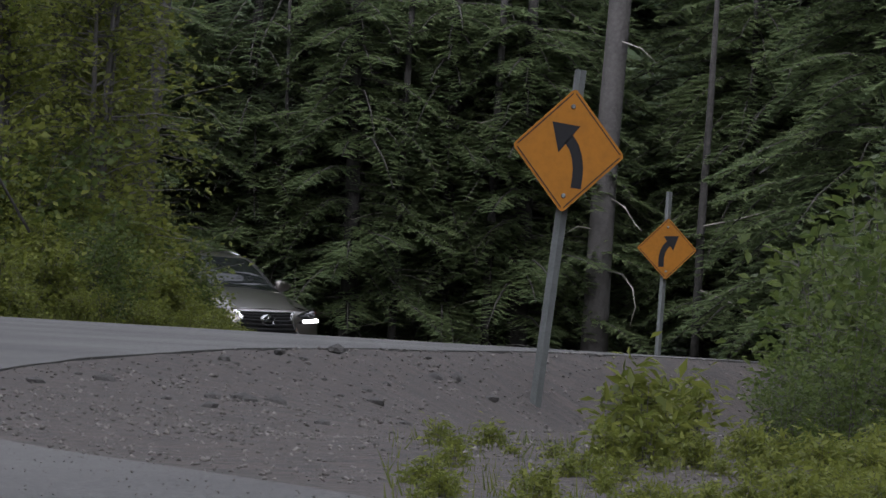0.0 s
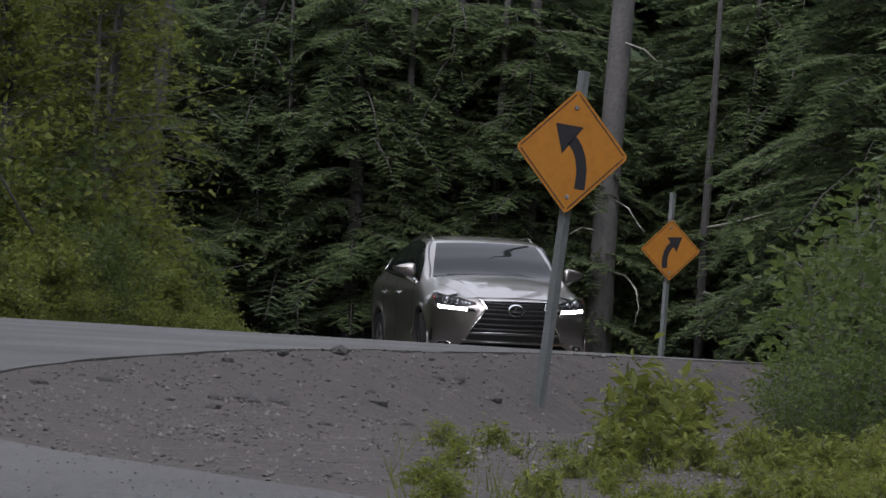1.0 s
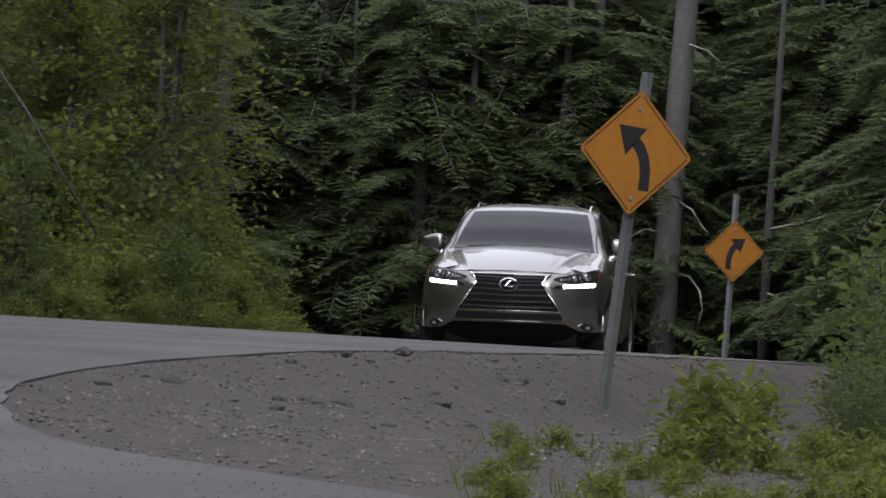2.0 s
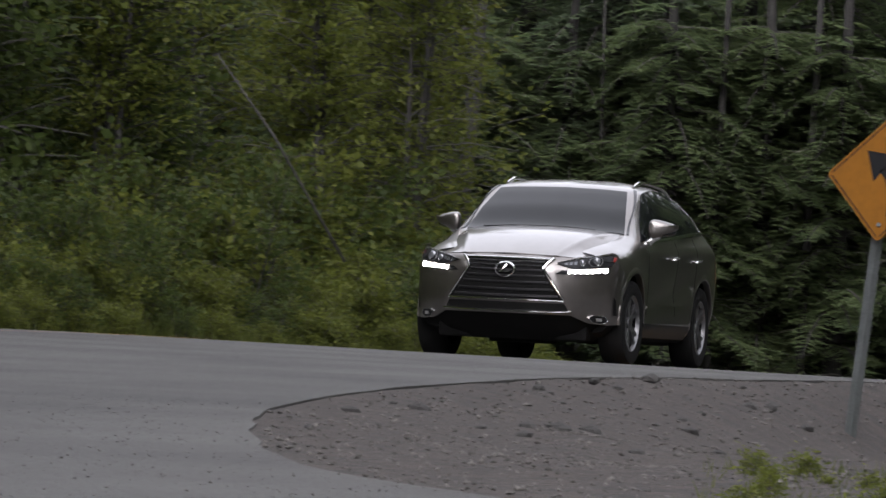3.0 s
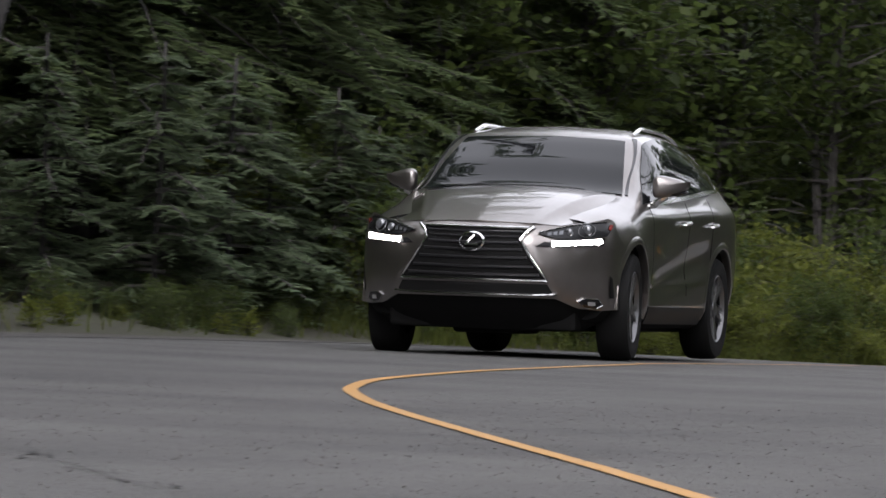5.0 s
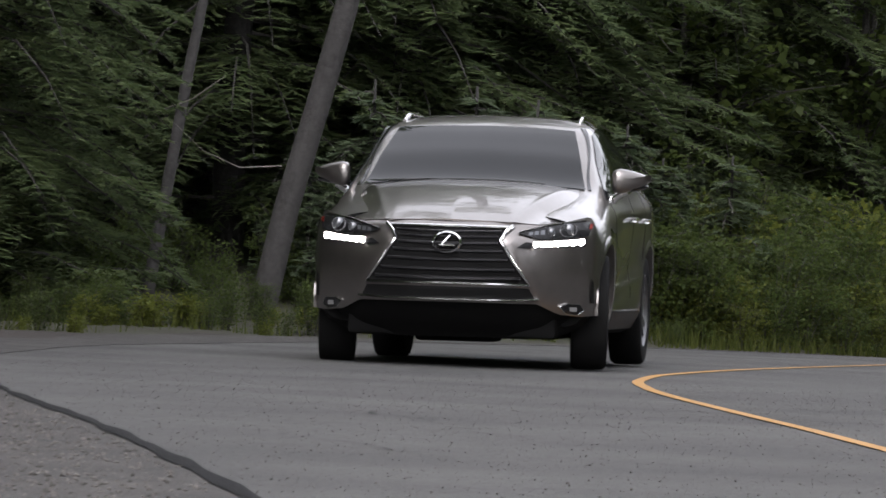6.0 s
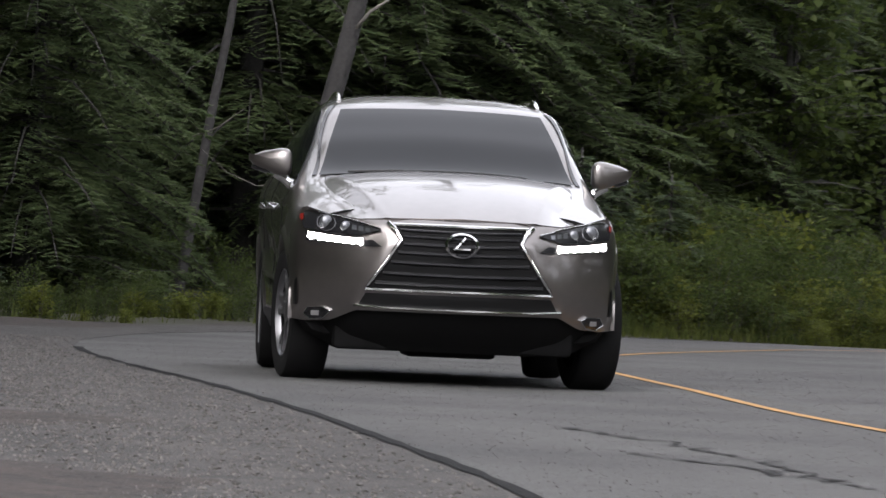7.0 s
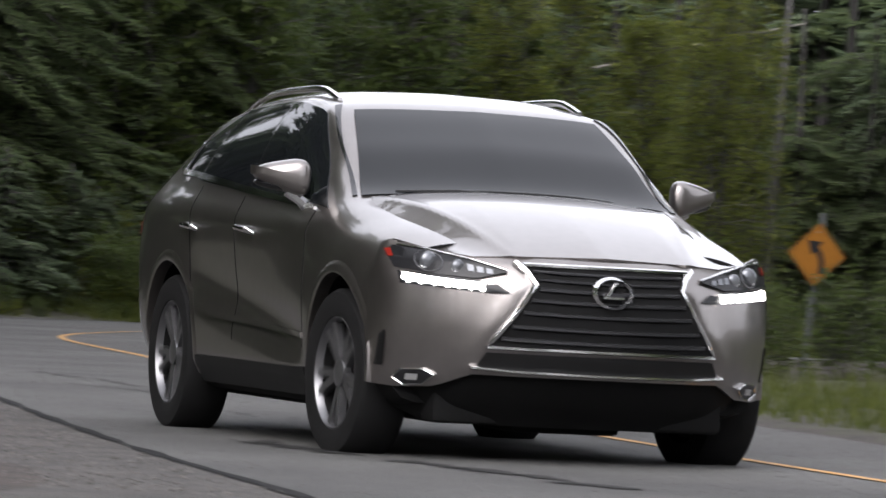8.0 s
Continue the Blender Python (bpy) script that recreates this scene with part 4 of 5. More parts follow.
def broadleaf(name, label, category, height, spread, stems, twigs, leaves, size, material, trunk_r=0.05, low=0.1, bark=None, lean=0.25, slim=1.0):
    """A shrub or small tree: stems that fork into twigs, with leaves round each twig."""
    tree = new(name, None)
    tagged(tree, label, category)
    V, Fc, o = [], [], 0
    LB, LO = [], []
    for s in range(stems):
        a = rng.uniform(0, 2 * math.pi)
        tip = np.array([math.cos(a), math.sin(a), 0]) * spread * lean * rng.uniform(0.3, 1.6) + np.array([0, 0, height * rng.uniform(0.75, 1.05)])
        root = np.array([math.cos(a), math.sin(a), 0]) * 0.06 * spread
        P = [root + (tip - root) * k + np.array([rng.normal(0, .03), rng.normal(0, .03), 0]) * height * 0.3 * k for k in (0, .3, .6, 1)]
        P[0][2] = -0.15
        v, f = tube_data(P, [trunk_r, trunk_r * .8, trunk_r * .5, trunk_r * .15], 6)
        V += v
        Fc += [tuple(i + o for i in g) for g in f]
        o += len(v)
        for t in range(twigs):
            k = low + (1 - low) * rng.random() ** 0.8
            i = min(2, int(k * 3))
            p = P[i] + (P[i + 1] - P[i]) * (k * 3 - i if k < 1 else 1)
            p[2] = max(p[2], 0.03)
            b = rng.uniform(0, 2 * math.pi)
            L = spread * rng.uniform(0.35, 1.0) * (1.15 - 0.7 * k)
            q = p + np.array([math.cos(b) * L, math.sin(b) * L, L * rng.uniform(-0.15, 0.55)])
            v, f = tube_data([p, (p + q) / 2 + np.array([0, 0, 0.06 * L]), q], [trunk_r * .28, trunk_r * .18, 0.002], 3)
            V += v
            Fc += [tuple(i + o for i in g) for g in f]
            o += len(v)
            u = rng.uniform(0.2, 1.05, leaves)
            LB.append(p + (q - p) * u[:, None] + rng.normal(0, 0.055 + 0.05 * L, (leaves, 3)))
            LO.append(np.repeat((q - p)[None] / max(L, .01), leaves, 0))
    tagged(mesh_ob("branchwork", V, Fc, bark or M_BARK, tree), kind="stuff")
    B, O = np.concatenate(LB), np.concatenate(LO)
    ln = size * rng.uniform(0.6, 1.3, len(B))
    V, Fc = leaf_quads(B, O, ln, ln * rng.uniform(0.5, 0.75, len(B)) * slim)
    me = tri_mesh("foliage", V, Fc)
    me.materials.append(material)
    lv = new("foliage", me)
    lv.parent = tree
    tagged(lv, kind="stuff")
    return tree


def clear(x, y, d=0.0):
    """True where x, y is off the road by d metres or more."""
    return x < left_x(y)[0] - d or x > right_x(y)[0] + d or y > 73 + d


def put(kinds, x, y, scale=1.0, sink=0.05, turn=None, lean=0.0):
    """Stand a copy of one of the kinds on the ground."""
    k = kinds[int(rng.integers(len(kinds)))]
    s = scale * rng.uniform(0.88, 1.14)
    m = Matrix.Translation((x, y, gz(x, y) - sink)) @ pose(0, 0, 0, lean * rng.normal(), lean * rng.normal(), rng.uniform(0, 360) if turn is None else turn)
    ob = copy_thing(k, m)
    ob.scale = (s, s, s * rng.uniform(0.92, 1.1))
    return ob


HEMLOCK = [conifer("hemlock", "dark green hemlock with drooping layered boughs", 10.5, 2.7, 0.1, 165, 14, tuft=0.115, material=M_NEEDLE, step=0.085, droop=0.50, bare=1.2) for _ in range(3)]
HEMLOCK += [conifer("hemlock", "hemlock in the woods, its needles coloured paler against the shade", 11, 2.5, 0.3, 150, 14, tuft=0.115, material=M_NEEDLE_LIFTED, step=0.088, droop=0.66, bare=1.5) for _ in range(2)]
YOUNG = [conifer("young_conifer", "young conifer with bright green tips beside the road", 5.5, 1.6, 0.05, 120, 20, tuft=0.12, step=0.08, material=M_NEEDLE, dense_to=4.0, trunk_r=0.06, droop=0.22) for _ in range(2)]
FAR = [conifer("conifer", "dark conifer of the deep woods and of added unseen rows", 13.5, 3.1, 0.3, 62, 26, tuft=0.36, step=0.24, material=M_NEEDLE_LIFTED, dense_to=7, trunk_r=0.18) for _ in range(3)]
ALDER = [broadleaf("alder_tree", "slender alder with light green leaves on thin branches", "tree", 6.5, 1.25, 3, 75, 34, 0.085, M_LEAF, 0.045, 0.08, M_PALEBARK) for _ in range(2)]
MAPLE = [broadleaf("maple_tree", "maple with dark green leaves over the bank", "tree", 6.5, 1.6, 3, 60, 36, 0.13, M_LEAF_DARK, 0.06, 0.12) for _ in range(2)]
SHRUB = [broadleaf("roadside_shrub", "leafy green shrub on the roadside bank", "shrub", 1.0, 0.60, 8, 9, 20, 0.062, M_LEAF, 0.010, 0.05, lean=0.5) for _ in range(3)]
SHRUB += [broadleaf("shaded_shrub", "dark leafy shrub in the shade of the woods", "shrub", 1.3, 0.75, 8, 9, 20, 0.075, M_LEAF_DARK, 0.011, 0.05, lean=0.5) for _ in range(2)]
BRAMBLE = [broadleaf("bramble_bush", "bright green bramble with broad leaves on the bank", "shrub", 1.0, 0.62, 9, 9, 18, 0.085, M_LEAF, 0.009, 0.04, lean=0.5) for _ in range(3)]
HERB = [broadleaf("wild_herb", "low bright green herb beside the gravel", "herb", 0.50, 0.22, 6, 6, 9, 0.095, M_LEAF, 0.006, 0.05, slim=0.6) for _ in range(2)]
BUSH = [broadleaf("dense_bush", "dense dark green bush with small leaves by the gravel", "shrub", 0.95, 0.36, 9, 11, 11, 0.052, M_LEAF_DARK, 0.007, 0.02, lean=0.6) for _ in range(2)]
LOW = [conifer("young_conifer", "low dark young hemlock at the edge of the woods", 2.8, 1.15, 0.03, 64, 8, tuft=0.12, step=0.09, material=M_NEEDLE_LIFTED, dense_to=2.5, trunk_r=0.025, droop=0.4) for _ in range(2)]
MODELS = BRAMBLE + LOW + BUSH + HEMLOCK + YOUNG + FAR + ALDER + MAPLE + SHRUB + HERB

# far side of the bend
for x, y in ((-5.6, 79), (-3.9, 78), (-2.2, 79.5), (-0.9, 77.8), (0.5, 79.6), (1.7, 78.2), (2.3, 80.2), (4.6, 79), (5.6, 77.4), (7.2, 80), (9.5, 77), (-8.2, 81)):
    put(HEMLOCK, x + rng.normal(0, .2), y, 1.0, lean=0.8)
for x, y in ((-4.6, 76.8), (-2.9, 76.6), (-1.5, 77.2), (-0.2, 76.4), (1.0, 77.0), (2.0, 76.8), (4.9, 77.2), (6.6, 77.6), (8.2, 76.4)):
    put(HEMLOCK[:3], x, y, 0.8, lean=0.8)
for x, y in ((6.4, 73), (7.4, 66.5), (7.2, 60.5), (8.6, 57), (9.5, 70)):
    put(HEMLOCK, x, y, 0.95)
# oversized hemlocks added behind, mostly out of view, for dark side-window reflections
for x, y in ((10.5, 75), (14, 80), (12.5, 67), (17, 74)):
    put(HEMLOCK[:3], x, y, 2.4, lean=0.5)
for x, y in ((6.2, 69), (6.4, 63), (5.6, 74.5)):
    put(YOUNG, x, y, 0.8)
for k in range(28):
    put(FAR, rng.uniform(-30, 34), rng.uniform(87, 120), 1.0)
for k in range(70):
    put(FAR, -75 + k * 1.7 + rng.normal(0, .5), rng.uniform(120, 138), 1.25)
for k in range(26):
    put(FAR, rng.uniform(-62, -48), 20 + k * 4.2, 1.25)
for k in range(22):
    put(FAR, -11 + k * 1.5 + rng.normal(0, .3), rng.uniform(86, 91), 1.1)
    put(FAR, -18 + k * 2.2 + rng.normal(0, .3), rng.uniform(93, 99), 1.2)

# bank inside the first bend, light shrubs in front of taller trees
for k in range(230):
    y = rng.uniform(45.5, 67) if k < 150 else rng.uniform(58, 67)
    d = 0.40 + abs(rng.normal(0, 1.1))
    x = left_x(y)[0] - d
    put((SHRUB[:3], BRAMBLE, SHRUB[3:])[int(rng.choice(3, p=[0.5, 0.35, 0.15]))], x, y, 0.20 + (min(d, 2.4) - 0.15) * np.interp(y, [50, 60], [0.40, 0.56]))
for k in range(70):
    x = -1.22 - 2.3 * rng.random() ** 0.9
    y = rng.uniform(63.5, 68.6)
    put(BRAMBLE, min(x, left_x(y)[0] - 0.1), y, 0.28 + 0.42 * (-1.2 - x) * rng.uniform(0.7, 1.0))
for x, y in ((-6.3, 55.0), (-7.6, 56.5), (-5.2, 58.0), (-6.4, 59.5)):
    put(MAPLE, x - 0.5, y + 0.4, 0.9)
for x, y in ((-2.75, 66.6), (-3.3, 64.2), (-4.3, 66.0), (-3.6, 60.5), (-2.9, 62.6), (-5.2, 62.2), (-5.6, 57.0)):
    put(ALDER, x, y, 0.95)
for x, y in ((-8.6, 51.0), (-9.8, 49.0), (-9.2, 53.5), (-11.6, 50), (-11.2, 47.2), (-12.6, 46)):
    put(MAPLE, x, y, 1.0)
for x, y in ((-6.8, 67.5), (-7.5, 63), (-9, 59.5), (-10.5, 56), (-11.5, 61), (-12.5, 54.5), (-14, 51), (-15, 57), (-5.6, 70.5), (-9, 66), (-13.6, 47.8)):
    put(HEMLOCK, x, y, 1.0)

# outside of the second bend: low growth, then conifers
for k in range(120):
    y = rng.uniform(43.2, 49)
    d = np.interp(y, [38, 48], [1.3, 0.6]) + min(abs(rng.normal(0, 1.1)), 2.4)
    put(SHRUB[:3] if rng.random() < 0.65 else SHRUB[3:], left_x(y)[0] - d, y, 0.30 + min(d, 3) * 0.24)
for k in range(36):
    y = rng.uniform(27, 41)
    d = np.interp(y, [20, 30, 38, 48], [2.7, 1.9, 1.2, 0.6]) + abs(rng.normal(0, 0.5))
    put(HERB, left_x(y)[0] - d, y, rng.uniform(0.25, 0.6))
# young growth and ferns that close the wood's edge behind the birches
for k in range(36):
    y = 30.0 + 16.0 * (k + rng.random()) / 36
    x = left_x(y)[0] - np.interp(y, [20, 30, 38, 48], [2.7, 1.9, 1.2, 0.6]) - rng.uniform(0.9, 2.8)
    if y > 40 or x < -13.4:
        put(LOW, x, y, rng.uniform(0.5, 0.9))
for k in range(80):
    y = rng.uniform(29.0, 46)
    put(BUSH, left_x(y)[0] - np.interp(y, [20, 30, 38, 48], [2.7, 1.9, 1.2, 0.6]) - rng.uniform(0.1, 1.5), y, rng.uniform(0.25, 0.5))
put(YOUNG, -12.65, 36.4, 0.2)
for k in range(34):
    x = rng.uniform(-15.5, -11.9)
    put(SHRUB[3:], x, rng.uniform(35.4, 40.5), rng.uniform(0.3, 0.55))
for x, y in ((-10.9, 46.2), (-11.7, 43.8), (-12.4, 45.2), (-10.0, 50), (-13.0, 42.4)):
    put(HEMLOCK[:3], x, y, 0.95)
for x, y in ((-13.5, 37.2), (-13.2, 35.0), (-14.4, 35.8), (-13.9, 32.6), (-15.2, 33.5), (-14.9, 30), (-14.2, 39)):
    put(YOUNG + HEMLOCK[:2], x, y, 0.85)
for x, y in ((-14.8, 44), (-16.5, 42), (-17, 47), (-16.2, 36), (-18, 33), (-19, 39), (-17, 28), (-18.5, 24), (-20, 44), (-15.5, 22)):
    put(HEMLOCK[3:], x, y, 1.0)
# oversized hemlocks added behind, so the windscreen reflects dark crowns
for x, y, h in ((-15.6, 46, 2.3), (-18, 41, 2.4), (-13.4, 52, 2.2), (-19, 50, 2.5), (-20, 35, 2.4), (-17.6, 30, 2.2)):
    put(HEMLOCK[:3], x, y, h, lean=0.5)
for k in range(40):
    put(FAR, rng.uniform(-48, -20), rng.uniform(15, 85), 1.0)

# right of the road, and unseen trees round the camera for the car's reflections
for x, y in ((5.5, 45.5), (6.4, 43.5), (6.2, 48.5), (7.2, 49)):
    put(ALDER, x, y, 0.8)
for x, y, s in ((1.26, 16.6, .42), (1.40, 17.2, .62), (1.50, 17.8, .72), (1.44, 18.4, .66), (1.62, 18.6, .85), (1.75, 19.4, .95), (1.66, 20.2, .9), (1.95, 21, 1.0), (2.1, 22.5, 1.1), (2.4, 25, 1.2), (2.8, 28, 1.3), (1.18, 16.0, .30), (1.10, 15.4, .26), (1.30, 15.8, .34), (1.32, 16.9, .5)):
    put(BUSH, x, y, s, lean=2)
for k in range(20):
    y = rng.uniform(30, 50)
    put(SHRUB[:3], max(3.4 + (y - 30) * 0.07, right_x(y)[0] + 0.7) + abs(rng.normal(0, 0.6)), y, 0.9)
# unseen ring behind the camera, added to darken the car's front
for k in range(56):
    a = radians(-205 + 225 * k / 55)
    r = rng.uniform(30, 46)
    x, y = 7 + math.cos(a) * r, -32 + math.sin(a) * r
    if clear(x, y, 5):
        put(FAR, x, y, 1.3)
# unseen oversized rows on the left, added as dark reflections in the car's side
for k in range(26):
    put(FAR, rng.uniform(-23, -16), -26 + k * 1.6, 2.6)
for k in range(9):
    put(FAR, rng.uniform(-26, -19), 5 + k * 2.2, 3.0)
for k in range(20):
    put(FAR, rng.uniform(-10, 4), rng.uniform(101, 113), 1.25)
# unseen row on the right, added to darken the car's other flank
for k in range(34):
    y = rng.uniform(-20, 72)
    put(FAR, max(12.5, right_x(y)[0] + 7) + abs(rng.normal(0, 4)) + 2.0, y, 1.9)

# low plants on the gravel island
for x, y, s in ((0.70, 14.6, .50), (0.67, 14.9, .46), (0.77, 14.8, .42), (0.86, 15.2, .42), (0.60, 14.2, .30), (0.70, 14.3, .34)):
    put(HERB, x, y, s)
for k in range(100):
    y = rng.uniform(12.0, 15.6)
    u = 0.004 + 0.09 * rng.random() ** 0.75
    put(HERB, y * u, y, rng.uniform(0.12, 0.22) + 2.2 * max(0, u - 0.05))
for m in MODELS:
    for o in (*m.children_recursive, m):
        bpy.data.objects.remove(o)


def grass(name, label, pts, hmin, hmax, width):
    """Blades of grass and stalks, one triangle each."""
    pts = np.asarray(pts)
    n = len(pts)
    h = rng.uniform(hmin, hmax, n)
    a = rng.uniform(0, 2 * math.pi, n)
    w = np.stack([np.cos(a), np.sin(a), 0 * a], 1) * width * rng.uniform(0.5, 1.3, n)[:, None]
    tip = pts + np.stack([rng.normal(0, 0.25, n) * h, rng.normal(0, 0.25, n) * h, h], 1)
    V = np.stack([pts - w, pts + w, tip], 1).reshape(-1, 3)
    me = tri_mesh(name, V, np.arange(3 * n).reshape(-1, 3))
    me.materials.append(M_GRASS)
    return tagged(new(name, me), label, "grass", kind="stuff")


def verge(n, y0, y1, side, spread, gap):
    y = rng.uniform(y0, y1, n)
    g = np.interp(y, [20, 30, 38, 48], gap)
    d = g + abs(rng.normal(0, spread, n))
    x = left_x(y) - d if side < 0 else right_x(y) + d
    return np.stack([x, y, ground_z(x, y) - 0.02], 1)


grass("verge_grass", "tall green grass and weeds along the wooded verge", np.concatenate([verge(600, 27, 42, -1, 0.9, [2.5, 1.8, 1.1, 0.50]), verge(18000, 42, 68, -1, 1.2, [2.4, 1.6, 0.9, 0.35])]), 0.06, 0.30, 0.008)
gy = rng.uniform(12, 17, 1500)
gx = gy * (0.004 + rng.random(1500) ** 0.8 * 0.095)
grass("island_grass", "thin grass growing in the gravel", np.stack([gx, gy, ground_z(gx, gy) - 0.01], 1), 0.015, 0.075, 0.0028)
gy = rng.uniform(-14, 10, 6000)
gx = right_x(gy) + 0.5 + abs(rng.normal(0, 2.2, 6000))
grass("near_grass", "green grass beside the near side of the road", np.stack([gx, gy, ground_z(gx, gy) - 0.01], 1), 0.06, 0.30, 0.009)


# ---- single trunks and dead wood ----
def stem(name, label, pts, radii, material, limbs=(), category="tree"):
    t = new(name, None)
    tagged(t, label, category)
    v, f = tube_data(pts, radii, 14)
    mesh_ob("trunk", v, f, material, t, smooth=True)
    for lp, r in limbs:
        v, f = tube_data(lp, [r * (1 - 0.8 * i / (len(lp) - 1)) for i in range(len(lp))], 6)
        mesh_ob("dead_limb", v, f, M_DEADWOOD, t, "bare pale dead limb", smooth=True)
    return t


stem("fir_trunk", "tall straight grey fir trunk with bare dead limbs",
     [(2.97, 76, -1.2), (2.99, 76, 0.5), (3.03, 76, 2), (3.12, 76, 4), (3.3, 76, 12), (3.35, 76, 20)], [.19, .165, .155, .145, .10, .03], M_PALEBARK,
     [([(3.1, 75.9, 1.32), (3.28, 75.7, 1.22), (3.42, 75.6, 1.0), (3.5, 75.5, .92)], .018), ([(3.1, 75.9, .40), (3.28, 75.7, .36), (3.42, 75.6, .18), (3.46, 75.5, -.05), (3.40, 75.5, -.3)], .020),
      ([(3.12, 75.9, 3.35), (3.4, 75.7, 3.25), (3.62, 75.6, 3.05)], .012), ([(3.0, 76, .9), (2.7, 75.8, .95), (2.45, 75.7, .8)], .012)])
stem("thin_fir", "thin fir stem with bare lower limbs", [(4.26, 76, -1.2), (4.28, 76, 1), (4.33, 76, 2.6), (4.4, 76, 6)], [.060, .055, .045, .012], M_DARKBARK,
     [([(4.3, 75.9, 1.02), (4.7, 75.7, 1.12), (5.2, 75.5, 1.28), (5.5, 75.4, 1.36)], .014), ([(4.3, 75.9, .2), (4.7, 75.7, .05), (5.1, 75.6, -.3)], .012)])
for x, r, lean in ((-1.05, .03, -.08), (-.38, .05, .05), (.36, .055, .10), (1.56, .062, .08), (1.88, .045, .12), (5.0, .05, -.1)):
    y = 76.2 + 0.9 * rng.random()
    twigs = []
    for k in range(9):
        z = rng.uniform(-0.7, 2.6)
        a, L = rng.uniform(math.pi * 0.9, math.pi * 2.1), rng.uniform(0.3, 0.9)
        px = x + lean * (z + 1) / 5
        e = (px + math.cos(a) * L, y + math.sin(a) * L * 0.5, z - rng.uniform(-0.10, 0.32) * L)
        twigs.append(([(px, y, z), ((px + e[0]) / 2, (y + e[1]) / 2, (z + e[2]) / 2 + 0.06 * L), e], 0.007))
    stem("bare_stem", "thin dark bare tree stem with dead twigs in the woods", [(x, y, -1.4), (x + lean * .5, y, 1.5), (x + lean, y, 4), (x + lean * 1.5, y, 9)], [r, r * .9, r * .7, r * .2], M_DARKBARK, twigs)
stem("leaning_birch", "pale leaning birch trunk at the edge of the road", [(-11.52, 38, -.6), (-11.46, 38, -.1), (-11.28, 38, .8), (-11.04, 38, 1.7), (-10.84, 38, 2.5), (-10.46, 38, 4.2), (-9.86, 38, 7.5)],
     [.135, .12, .11, .105, .10, .08, .03], M_PALEBARK, [([(-11.31, 37.9, 1.15), (-11.66, 37.8, 1.12), (-11.96, 37.7, 1.25), (-12.26, 37.7, 1.5)], .006), ([(-10.88, 38, 2.6), (-10.56, 37.9, 2.95), (-10.16, 37.8, 3.2)], .03)])
stem("slim_birch", "slim pale birch trunk beside the leaning one", [(-12.51, 38, -.6), (-12.48, 38, .1), (-12.35, 38, 1), (-12.22, 38, 1.9), (-12.07, 38, 2.8), (-11.70, 38, 6)],
     [.062, .056, .052, .048, .042, .015], M_PALEBARK, [([(-12.40, 37.95, 1.6), (-12.10, 37.8, 1.7), (-11.80, 37.7, 1.9)], .010)])
stem("grey_alder", "grey alder standing on the bank", [(-2.62, 68.5, -.8), (-2.56, 68.5, 1.2), (-2.46, 68.5, 3), (-2.3, 68.5, 7)], [.10, .09, .08, .03], M_PALEBARK)
stem("dead_snag", "pale bare dead stem leaning across the woods", [(-7.9, 76, 4.42), (-6.64, 76, 4.74), (-4.7, 76, 5.25), (-2.76, 76, 5.71)], [.035, .032, .026, .014], M_DEADWOOD, category="dead wood")
stem("dead_pole", "dead grey sapling leaning across the bank", [(-3.10, 54.6, .40), (-3.79, 54.4, 1.52), (-4.33, 54.2, 2.25)], [.014, .012, .006], M_PALEBARK, category="dead wood")


